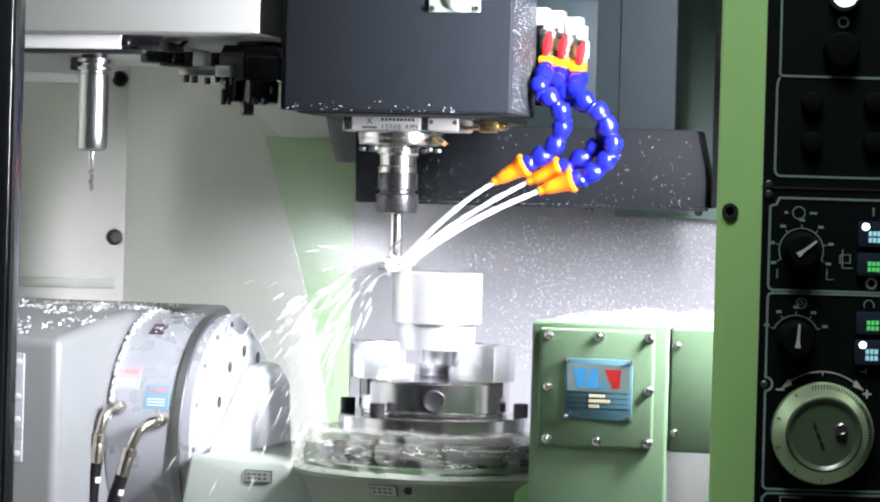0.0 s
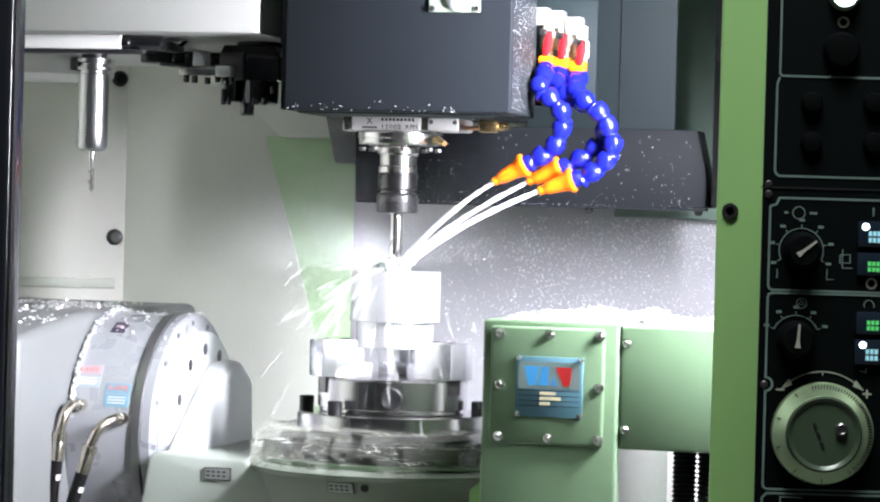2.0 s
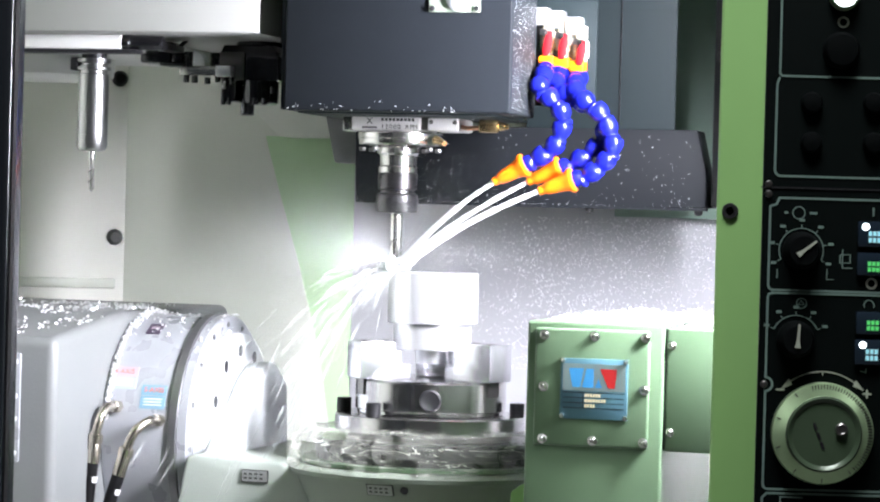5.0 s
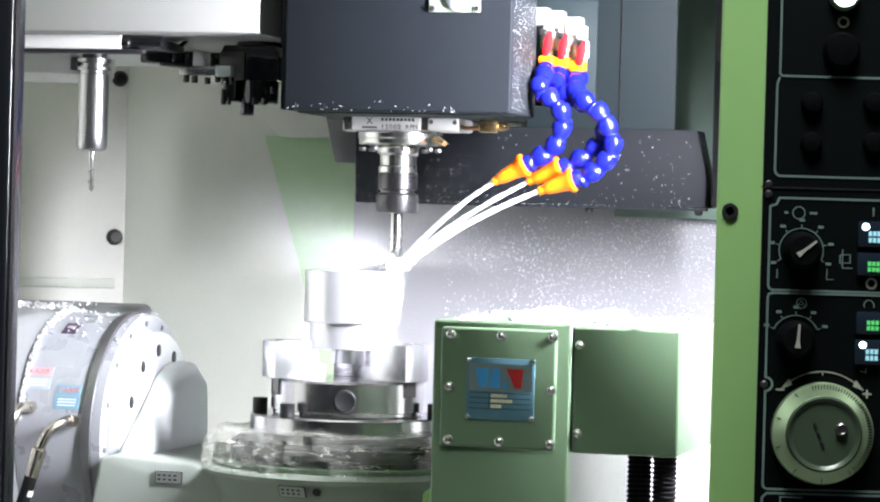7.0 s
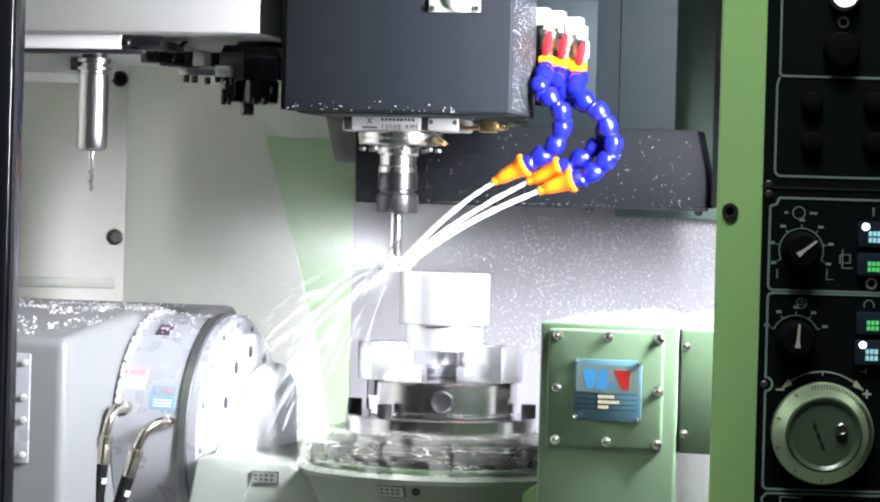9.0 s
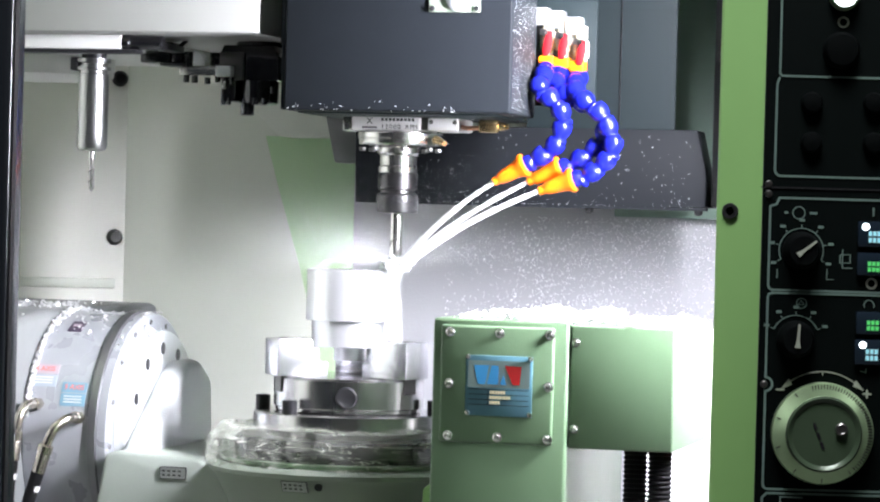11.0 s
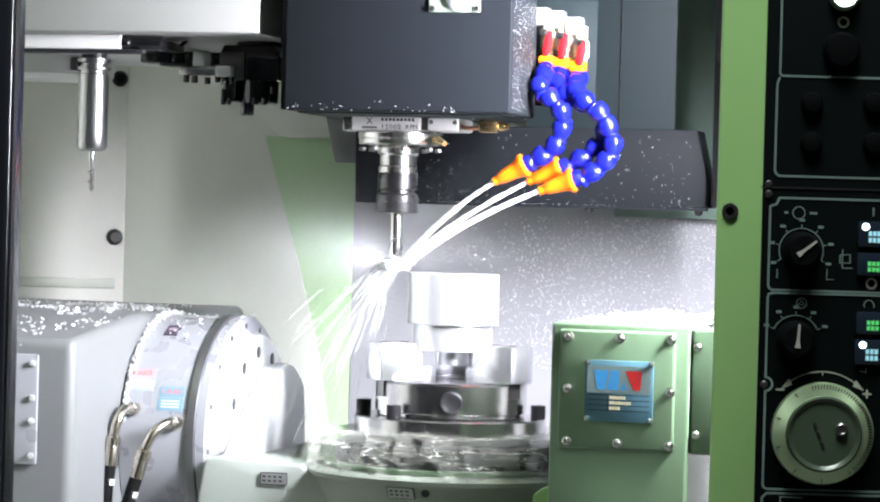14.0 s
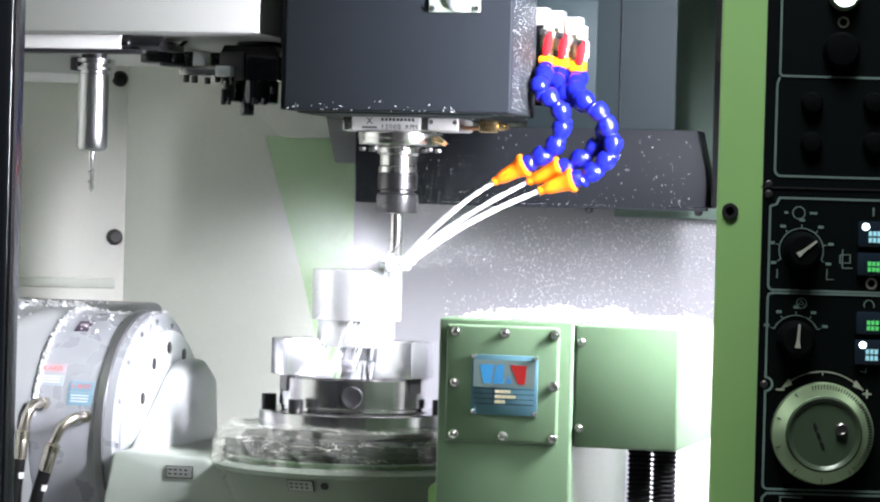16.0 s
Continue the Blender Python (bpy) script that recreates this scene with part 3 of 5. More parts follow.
pts = [(-0.420 + 0.0034 * math.cos(a), -0.05 + 0.0034 * math.sin(a), 1.536 + a * 0.0021) for a in [0.5 * i for i in range(34)]]
part("flute", tube(B(), pts, 0.0009, 5), DARKSTEEL, dr).matrix_parent_inverse = Matrix()

arm = thing("tool_changer_arm", "black steel tool changer arm with bolted grippers", "changer arm", at=pose(-0.22, 0, 1.70))
INV[arm.name] = Matrix.Translation((0.22, 0, -1.70))
bit("hub", extrude(B(), [(-0.250, 1.734), (-0.178, 1.734), (-0.174, 1.722), (-0.170, 1.716), (-0.170, 1.686), (-0.254, 1.686), (-0.254, 1.726)], -0.008, 0.06, "y", 0.002), GLOSS, arm)
bit("hub_plate", box(B(), -0.2535, -0.2200, -0.014, -0.008, 1.6866, 1.7240, 0.0012), DARKSTEEL, arm, "dull grey steel cheek plate")
bit("hub_cap", lathe(B(), [(0.030, 1.7340), (0.032, 1.7345), (0.032, 1.7380), (0.030, 1.7393)], pose(-0.208, 0.02, 0), 24), GLOSS, arm)
bit("lower_hub", lathe(B(), [(0.022, 1.6545), (0.026, 1.6565), (0.0265, 1.6860), (0.022, 1.6865)], pose(-0.2045, 0.012, 0), 20), GLOSS, arm)
bit("lower_lug", box(B(), -0.2512, -0.2290, -0.014, 0.02, 1.6570, 1.6870, 0.003), GLOSS, arm)
bit("shaft_end", lathe(B(), [(0.0078, 1.6390), (0.0092, 1.6402), (0.0092, 1.6550)], pose(-0.2155, -0.004, 0), 20), GLOSS, arm)
bit("finger", box(B(), -0.366, -0.322, -0.02, 0.02, 1.7080, 1.7370, 0.003), GLOSS, arm)
bit("finger_tip", box(B(), -0.3215, -0.306, -0.018, 0.02, 1.7080, 1.7235, 0.003), GLOSS, arm)
bit("finger_plate", box(B(), -0.3366, -0.2990, -0.022, 0.02, 1.7042, 1.7077, 0.0008), BLACK, arm)
bit("roller", lathe(B(), [(0.006, 1.7040), (0.0068, 1.7048), (0.0068, 1.7230), (0.006, 1.7237)], pose(-0.2975, -0.012, 0), 20), GLOSS, arm)
bm = extrude(B(), [(-0.2880, 1.7042), (-0.2880, 1.7248)] + [(-0.2880 + 0.0172 * math.sin(radians(a)), 1.7042 + 0.0206 * math.cos(radians(a))) for a in range(9, 91, 9)], -0.024, -0.004, "y", 0.0006)
bit("cam", bm, ALU, arm, "bright quarter-round steel cam")
bit("cam_block", box(B(), -0.2700, -0.2545, -0.008, 0.02, 1.7045, 1.7235, 0.0015), GLOSS, arm)
bit("pin", lathe(B(), [(0.0015, 1.7045), (0.0015, 1.7200), (0.001, 1.7210)], pose(-0.2668, -0.013, 0), 10), STEEL, arm, "bright steel pin")
bit("clamp_plate", box(B(), -0.3065, -0.2535, -0.026, -0.006, 1.6915, 1.7040, 0.001), STEEL, arm, "machined steel clamp plate")
bit("pivot_block", box(B(), -0.2533, -0.2318, -0.030, -0.0145, 1.6902, 1.7046, 0.0012), ALU, arm)
bit("oil_cup", lathe(B(), [(0.0030, 1.6740), (0.0036, 1.6760), (0.0036, 1.6820), (0.0025, 1.6840)], pose(-0.2440, -0.018, 0), 14), STEEL, arm, "bright oil cup")
for x, z, r in ((-0.2995, 1.6855, 0.0044), (-0.2875, 1.6850, 0.0046), (-0.2690, 1.6835, 0.0044), (-0.2545, 1.6860, 0.0040), (-0.2435, 1.6850, 0.0040), (-0.2350, 1.6845, 0.0036),
                (-0.2460, 1.6560, 0.0036), (-0.2380, 1.6560, 0.0030), (-0.2008, 1.6565, 0.0042), (-0.1872, 1.6565, 0.0042), (-0.1765, 1.6720, 0.0030)):
    bolt = bit("bolt", lathe(B(), [(r * 0.5, z - 0.0025), (r * 0.5, z - 0.0032), (r * 0.86, z - 0.0035), (r, z - 0.0026), (r, z + 0.006), (r * 0.5, z + 0.006)], pose(x, -0.016, 0), 14), GLOSS, arm)

# ---------------------------------------------------------------- moving unit: rotary table, chuck and workpiece
TABLE_PATH = [(0, 0.0450, 0.0410), (0.5, 0.0364, 0.0277), (1, 0.0434, 0.0367), (1.5, 0.0317, 0.0408), (2, -0.0147, 0.0461), (2.5, -0.0480, 0.0121),
              (3, -0.0423, -0.0305), (3.5, -0.0001, -0.0531), (4, 0.0430, -0.0339), (4.5, 0.0560, 0.0041), (5, 0.0396, 0.0417), (5.5, 0.0012, 0.0589),
              (6, -0.0397, 0.0454), (6.5, -0.0613, 0.0070), (7, -0.0529, -0.0375), (7.5, -0.0145, -0.0629), (8, 0.0333, -0.0543), (8.5, 0.0629, -0.0156),
              (9, 0.0577, 0.0316), (9.5, 0.0322, 0.0598), (10, -0.0058, 0.0697), (10.5, -0.0442, 0.0569), (11, -0.0700, 0.0243), (11.5, -0.0740, -0.0183),
              (12, -0.0501, -0.0607), (12.5, -0.0069, -0.0766), (13, 0.0405, -0.0658), (13.5, 0.0720, -0.0327), (14, 0.0735, 0.0204), (14.5, 0.0567, 0.0549),
              (15, 0.0157, 0.0818), (15.5, -0.0305, 0.0740), (16, -0.0687, 0.0458)]
MOVERS = []


def mover(name, label, category, z, kind=""):
    ob = hold(thing(name, label, category, kind=kind, at=pose(0, 0, z)), z)
    MOVERS.append((ob, z))
    return ob


table = mover("machine_table", "grey steel machine table under the rotary unit", "machine table", 0.90)
bit("slab", box(B(), -0.80, 0.52, -0.42, 0.45, 0.90, 0.98, 0.004), STEEL, table)

unit = mover("rotary_table_unit", "silver-grey and green two-axis rotary table unit", "rotary table", 0.98)
AY, AZ = 0.11, 1.195
AX = Matrix.Translation((0, AY, AZ)) @ RY          # turned about the tilting axis
# housing colour is darker than the drum's, for a front the lamp misses
bm = extrude(B(), [(-0.22, 0.981), (-0.22, 1.336), (0.02, 1.366), (0.46, 1.366), (0.46, 0.981)], -0.95, -0.45, "x", 0.014, 4)
hb = bit("housing", bm, HOUSE, unit, "grey housing of the tilting axis, darkened for its unlit front")
part("side_cover", box(B(), -0.80, -0.497, -0.226, -0.2205, 1.172, 1.316, 0.003), SILVER, hb, "pale screwed cover plate")
for z in (1.184, 1.229, 1.259, 1.304):
    part("cover_screw", lathe(B(), [(0.0042, 0), (0.0042, 0.002), (0.0022, 0.003)], pose(-0.504, -0.2262, z, 90), 12), CHIPS, hb)
RINGSTEEL = material("polished_dark_steel", (0.30, 0.30, 0.31), 0.34, metal=0.9, vary=0.1, scale=60)
bit("drum", lathe(B(), [(0.163, -0.452), (0.167, -0.448), (0.167, -0.353)], AX, 96), SILVER, unit, "silver-grey drum with stickers and hose fittings")
bit("dark_ring", lathe(B(), [(0.1685, -0.3535), (0.1710, -0.352), (0.1710, -0.341), (0.169, -0.340)], AX, 96), RINGSTEEL, unit, "dark polished steel ring")
bit("flange", lathe(B(), [(0.160, -0.341), (0.1675, -0.3395), (0.1675, -0.327), (0.165, -0.325)], AX, 96), SILVER, unit)
fp = bit("faceplate", lathe(B(), [(0.140, -0.3255), (0.143, -0.324), (0.143, -0.309), (0.136, -0.3065)], AX, 96), CRADLELIT, unit, "round faceplate with bolt holes, paled for strong lamp light")
# flat black discs on the face stand for the dark inside of bolt holes
hole = None
for k in range(12):
    a = radians(30 * k + 4)
    m = pose(-0.3066, AY + 0.119 * math.cos(a), AZ + 0.119 * math.sin(a), 0, 90)
    if hole is None:
        hole = part("bolt", lathe(B(), [(0.0088, -0.001), (0.0088, 0.0005), (0.0070, 0.0009)], None, 16), BLACK, fp)
        hole.matrix_basis = m
    else:
        again(hole, "bolt", m, fp)
for k in range(16):
    a = radians(22.5 * k + 4)
    m = pose(-0.3255, AY + 0.1555 * math.cos(a), AZ + 0.1555 * math.sin(a), 0, 90)
    if k == 0:
        scr = bit("flange_screw", lathe(B(), [(0.004, 0.0), (0.004, 0.0015), (0.0025, 0.0015), (0.0025, 0.0005)], None, 12), DARKSTEEL, unit)
        scr.matrix_basis = m
    else:
        more(scr, "flange_screw", m, unit)

# swan-neck cradle from the faceplate to the table
bm = B()
extrude(bm, [(-0.075, 1.03), (-0.072, 1.150), (-0.058, 1.178), (0.030, 1.240), (0.085, 1.282), (0.115, 1.296), (0.165, 1.298), (0.215, 1.270), (0.240, 1.03)], -0.308, -0.270, "x", 0.017, 5)
# same casting as the arm, in a darker copy for its weaker light
CRADLEBASE = material("shaded_grey_green_enamel", (0.34, 0.375, 0.335), 0.36, vary=0.06, scale=14, bump=0.15, bump_scale=250, dirt=0.12)
bit("cradle_arm", bm, CRADLELIT, unit, "silver-grey cast cradle arm")
bm = B()
extrude(bm, [(-0.345, 1.02), (-0.318, 1.178), (-0.30, 1.182), (-0.185, 1.176), (-0.168, 1.166), (0.24, 1.160), (0.24, 1.02)], -0.078, 0.24, "y", 0.005, 3)
bit("cradle", bm, CRADLEBASE, unit, "grey-green cast cradle under the table")
bit("table_housing", lathe(B(), [(0.120, 1.03), (0.150, 1.10), (0.178, 1.160), (0.186, 1.166), (0.188, 1.172), (0.180, 1.177), (0.10, 1.178)], None, 96), CASTGREEN, unit, "grey-green round table housing")
bit("table_rim", lathe(B(), [(0.155, 1.1785), (0.170, 1.1785), (0.170, 1.1835), (0.155, 1.184)], None, 96), GREEN, unit, "green painted rim of the table")
bit("table_disc", lathe(B(), [(0.150, 1.1775), (0.152, 1.180), (0.152, 1.208), (0.148, 1.212), (0.10, 1.2125)], None, 96), COLLET, unit, "steel rotary table disc")
def type_plate(m, w):
    tp = bit("type_plate", box(B(), -w / 2, w / 2, -0.002, 0.001, -0.0085, 0.0085, 0.0005), TAG, unit, "small engraved type plate")
    tp.matrix_basis = m
    part("plate_field", box(B(), -w / 2 + 0.0014, w / 2 - 0.0014, -0.0026, -0.0019, -0.0072, 0.0072), TAGFIELD, tp)
    for r in range(2):
        for i in range(4):
            x = -w / 2 + 0.004 + i * (w - 0.008) / 4
            part("text_bar", box(B(), x, x + (w - 0.008) / 4 - 0.0032, -0.0031, -0.0025, -0.0038 + 0.0055 * r, -0.0014 + 0.0055 * r), TAG, tp)


TAG = material("dark_engraving", (0.05, 0.05, 0.05), 0.4)
TAGFIELD = material("etched_plate", (0.42, 0.43, 0.42), 0.35, metal=0.6)
type_plate(pose(-0.219, -0.0790, 1.1560, 0, 0, 0), 0.038)
type_plate(pose(-0.0155, -0.1770, 1.1570, 25, 0, -6), 0.037)
bit("set_screw", lathe(B(), [(0.0055, 0), (0.0055, 0.002), (0.002, 0.002)], pose(0.0165, -0.1765, 1.1575, 115), 12), BLACK, unit)

# fourth- and fifth-axis stickers on the drum
CYAN = material("pale_blue_sticker", (0.16, 0.29, 0.37), 0.4, vary=0.05)
PALERED = material("pale_red_print", (0.62, 0.16, 0.13), 0.45, vary=0.08)
BADGE = material("badge_enamel", (0.05, 0.035, 0.06), 0.35)
PINK = material("pink_sticker", (0.40, 0.33, 0.36), 0.4, vary=0.05)
PAPER = material("white_sticker", (0.33, 0.37, 0.42), 0.4, vary=0.03)


def sticker(x, ang, w, h, top, low, text):
    """A two-coloured sticker bent round the drum at the angle above the horizontal."""
    n = 6
    out = None
    for (a0, a1, mat, r) in ((-0.5, 0.02, low, 0.1678), (0.06, 0.5, top, 0.1678)):
        bm = B()
        d = h / 0.167
        q = [[], []]
        for i in range(n + 1):
            a = radians(180 - ang) - d * (a0 + (a1 - a0) * i / n)
            for k, rr in enumerate((r, r - 0.002)):
                for sx in (-0.5, 0.5):
                    q[k].append(bm.verts.new((x + sx * w, AY + rr * math.cos(a), AZ + rr * math.sin(a))))
        for i in range(n):
            for k in (0, 1):
                bm.faces.new((q[k][2 * i], q[k][2 * i + 1], q[k][2 * i + 3], q[k][2 * i + 2]))
        for i in range(n):
            for s in (0, 1):
                bm.faces.new((q[0][2 * i + s], q[0][2 * i + 2 + s], q[1][2 * i + 2 + s], q[1][2 * i + s]))
        ob = bit("sticker", bm, mat, unit, "two-coloured axis sticker") if out is None else part("sticker_field", bm, mat, out)
        out = out or ob
    a = radians(180 - ang) - (h / 0.167) * 0.28
    place = (x, AY + 0.1682 * math.cos(a), AZ + 0.1682 * math.sin(a))
    lettering(text, h * 0.30, PALERED, Matrix.Translation(place) @ Matrix.Rotation(radians(90) - (math.pi - a), 4, "X"), out)
    for i in range(3):
        aa = radians(180 - ang) + (h / 0.167) * (0.10 + 0.12 * i)
        bm = box(B(), -w * 0.36, w * 0.36, -h * 0.025, h * 0.025, -0.0002, 0.0004)
        o = part("text_bar", bm, WHITE, out)
        o.matrix_basis = Matrix.Translation((x, AY + 0.1682 * math.cos(aa), AZ + 0.1682 * math.sin(aa))) @ Matrix.Rotation(radians(90) - (math.pi - aa), 4, "X")


sticker(-0.4270, 29.5, 0.040, 0.034, PINK, PAPER, "4 AXIS")
sticker(-0.3790, 20.5, 0.036, 0.034, CYAN, CYAN, "5 AXIS")
bm = box(B(), -0.010, 0.010, -0.013, 0.013, -0.001, 0.0006)
pl = bit("badge", bm, BADGE, unit, "dark enamelled badge")
pl.matrix_basis = Matrix.Translation((-0.408, AY + 0.1675 * math.cos(radians(118)), AZ + 0.1675 * math.sin(radians(118)))) @ Matrix.Rotation(radians(28), 4, "X")

part("text_bar", box(B(), -0.006, 0.006, -0.001, 0.005, 0.0, 0.0010), PINK, pl)
# hydraulic hoses on the drum
for x, z, dx, dz in ((-0.428, 1.238, -0.016, -0.0), (-0.366, 1.222, -0.034, -0.0)):
    y = AY - math.sqrt(0.167 ** 2 - (z - AZ) ** 2)
    hs = bit("hose_fitting", lathe(B(), [(0.008, 0.0), (0.009, 0.002), (0.009, 0.014), (0.007, 0.016)], aligned((x, y + 0.004, z), (-0.2, -1, 0.1)), 6), NICKEL, unit, "plated hexagonal elbow fitting")
    x1 = x + dx
    pts = spline([(x, y, z), (x - 0.006, y - 0.024, z + 0.001), (x + dx * 0.55, y - 0.040, z - 0.012), (x1 * 0.2 + (x + dx * 0.8) * 0.8, y - 0.044, z - 0.034)], 20)
    part("elbow", tube(B(), pts, 0.0065, 14), NICKEL, hs, "bent plated pipe")
    e = pts[-1]
    d = (e - pts[-4]).normalized()
    d = Vector((d.x * 0.5, 0.0, -1)).normalized() if dx > -0.02 else Vector((-0.30, 0, -1)).normalized()
    part("ferrule", lathe(B(), [(0.008, 0.0), (0.0105, 0.002), (0.0105, 0.012), (0.0085, 0.013), (0.0092, 0.015), (0.0092, 0.040), (0.008, 0.041)], aligned(e, d), 16), NICKEL, hs, "crimped steel ferrule")
    f = e + d * 0.040
    line = spline([f, f + d * 0.05, f + d * 0.12 + Vector((0.004, 0.01, 0)), (f.x - 0.01, f.y + 0.02, 0.99)], 30)
    part("hose", tube(B(), line, 0.0088, 14), RUBBER, hs, "black rubber hose")
    q = f + d * 0.022
    part("band", lathe(B(), [(0.0091, -0.004), (0.0091, 0.004)], aligned(q, d), 16), WHITE, hs)

# motor box with its screwed cover and name plate
mb = bit("motor_box", box(B(), 0.232, 0.395, -0.430, -0.088, 0.981, 1.390, 0.004, 3), GREEN, unit, "green enamelled motor box")
bm = box(B(), 0.243, 0.3795, -0.4365, -0.4295, 1.2450, 1.3825, 0.0035, 3)
cp = part("cover_plate", bm, GREEN, mb, "green screwed cover plate with raised rim")


def screw_mesh(r):
    bm = lathe(B(), [(r * 1.25, 0), (r * 1.25, 0.0008), (r, 0.001), (r * 0.95, 0.003), (r * 0.7, 0.0042), (r * 0.42, 0.0046), (r * 0.36, 0.0024)], RX, 16)
    return mesh("screw", bm, STEEL)


SCREW = screw_mesh(0.0048)
for x in (0.2545, 0.3145, 0.3745):
    for z in (1.2527, 1.3137, 1.3742):
        if (x, z) != (0.3145, 1.3137):
            o = new("screw", SCREW)
            o.parent, o.matrix_basis = cp, pose(x, -0.4365, z, 0, random.uniform(0, 90))
PLATE = material("blue_nameplate", (0.09, 0.20, 0.25), 0.35, metal=0.3, vary=0.1, scale=60)
LOGOBLUE = material("logo_blue", (0.04, 0.22, 0.44), 0.4)
LOGORED = material("logo_red", (0.36, 0.02, 0.02), 0.4)
YELLOW = material("yellow_print", (0.62, 0.58, 0.36), 0.5)
nm = part("name_plate", box(B(), 0.275, 0.355, -0.4385, -0.4362, 1.2775, 1.3480, 0.0006), PLATE, mb, "blue printed name plate with a coloured emblem")


def flat(name, outline, mat, y, parent=nm, lift=0.00015):
    return part(name, extrude(B(), outline, y - lift, y, "y"), mat, parent)


flat("field", [(0.278, 1.3105), (0.352, 1.3105), (0.352, 1.3420), (0.278, 1.3420)], material("pale_field", (0.17, 0.23, 0.22), 0.4, metal=0.3), -0.4386)
FY = -0.43876
flat("emblem", [(0.285, 1.3365), (0.303, 1.3365), (0.2985, 1.3145), (0.290, 1.3145)], LOGOBLUE, FY)
flat("emblem", [(0.3060, 1.3365), (0.3145, 1.3365), (0.3145, 1.3145), (0.3010, 1.3145)], LOGOBLUE, FY)
flat("emblem", [(0.3165, 1.3145), (0.3205, 1.3250), (0.3245, 1.3145)], LOGOBLUE, FY)
flat("emblem", [(0.3220, 1.3365), (0.3420, 1.3365), (0.3400, 1.3145), (0.3320, 1.3145)], LOGORED, FY)
for z in (1.3080, 1.3020, 1.2960, 1.2900):
    flat("rule", [(0.279, z), (0.351, z), (0.351, z + 0.0008), (0.279, z + 0.0008)], BLACK, -0.4386)
flat("rule", [(0.302, 1.2900), (0.3028, 1.2900), (0.3028, 1.3080), (0.302, 1.3080)], BLACK, -0.4386)
for z, w in ((1.3035, 0.022), (1.2975, 0.026), (1.2915, 0.013)):
    for k in range(int(w / 0.0032)):
        x = 0.3045 + k * 0.0032
        flat("text_bar", [(x, z), (x + 0.0024, z), (x + 0.0024, z + 0.0036), (x, z + 0.0036)], YELLOW, -0.4386)
RIVET = screw_mesh(0.0024)
for x, z in ((0.2775, 1.3455), (0.3525, 1.3455), (0.2775, 1.2805), (0.3525, 1.2805)):
    o = new("rivet", RIVET)
    o.parent, o.matrix_basis = nm, pose(x, -0.4385, z)
bit("box_bracket", extrude(B(), [(0.165, 1.10), (0.165, 1.166), (0.175, 1.174), (0.231, 1.204), (0.231, 1.10)], -0.215, -0.165, "y", 0.003), LEAF, unit, "light green slanted bracket")
cb = bit("cable_box", box(B(), 0.3968, 0.5195, -0.4255, -0.19, 1.2430, 1.3865, 0.003, 3), GREEN, unit, "green cable box beside the motor box")
SMALL = screw_mesh(0.0042)
for z in (1.3664, 1.2657):
    o = new("screw", SMALL)
    o.parent, o.matrix_basis = cb, pose(0.4035, -0.4257, z)
part("gap_strip", box(B(), 0.3952, 0.3966, -0.4235, -0.20, 1.2445, 1.386), BLACK, cb)
for x in (0.4625, 0.492):
    prof = []
    z = 1.2435
    while z > 0.985:
        prof += [(0.0125, z), (0.0145, z - 0.0016), (0.0145, z - 0.0032), (0.0125, z - 0.0048)]
        z -= 0.0056
    bit("conduit", lathe(B(), prof[::-1], pose(x, -0.35, 0), 20), RUBBER, unit, "black corrugated cable conduit")

# chuck
chuck = mover("three_jaw_chuck", "bright steel three-jaw chuck bolted to the table", "chuck", 1.212)
bit("adaptor_plate", lathe(B(), [(0.126, 1.2215), (0.128, 1.223), (0.128, 1.243), (0.126, 1.245)], None, 96), TURNED, chuck)
bit("spacer", lathe(B(), [(0.110, 1.2126), (0.110, 1.2216)], None, 64), DARKSTEEL, chuck)
cbm = lathe(B(), [(0.096, 1.245), (0.0985, 1.2465), (0.0985, 1.2505), (0.101, 1.252), (0.101, 1.289), (0.098, 1.292), (0.03, 1.2922)], None, 96)
body = bit("body", cbm, TURNED, chuck, "bright turned chuck body")
for k in range(3):
    a = radians(-75 + 120 * k)
    part("pinion_socket", lathe(B(), [(0.0150, -0.006), (0.0150, 0.0025), (0.0125, 0.0035), (0.0105, 0.0028), (0.0070, 0.0018)], aligned((0.0995 * math.cos(a), 0.0995 * math.sin(a), 1.268), (math.cos(a), math.sin(a), 0)), 20), BLACK, body, "dark key socket")
for a in (186, 246, 4, 66, 126):
    a = radians(a)
    bit("clamp_bolt", lathe(B(), [(0.0095, 0), (0.0100, 0.001), (0.0100, 0.017), (0.009, 0.018), (0.005, 0.018), (0.005, 0.010)], pose(0.118 * math.cos(a), 0.118 * math.sin(a), 1.245), 16), BLACK, chuck, "black socket-head bolt")
for a in (218, -20, 99):
    m = pose(0, 0, 0, 0, 0, a)
    bm = B()
    extrude(bm, [(0.040, 1.2925), (0.112, 1.2925), (0.112, 1.342), (0.062, 1.342), (0.062, 1.331), (0.053, 1.331), (0.053, 1.312), (0.040, 1.312)], -0.026, 0.026, "y", 0.002)
    bm.transform(m)
    jaw = bit("jaw", bm, JAWSTEEL, chuck, "bright milled jaw")
    part("jaw_base", box(B(), 0.060, 0.1018, -0.013, 0.013, 1.272, 1.296, 0.001, 1, m), DARKSTEEL, jaw)
    for r in (0.070, 0.096):
        part("bolt", lathe(B(), [(0.007, 1.342), (0.007, 1.3432), (0.0045, 1.3432), (0.0045, 1.340)], m @ pose(r, 0, 0), 14), DARKSTEEL, jaw)

work = mover("workpiece", "bright milled aluminium round workpiece in the chuck jaws", "workpiece", 1.312)
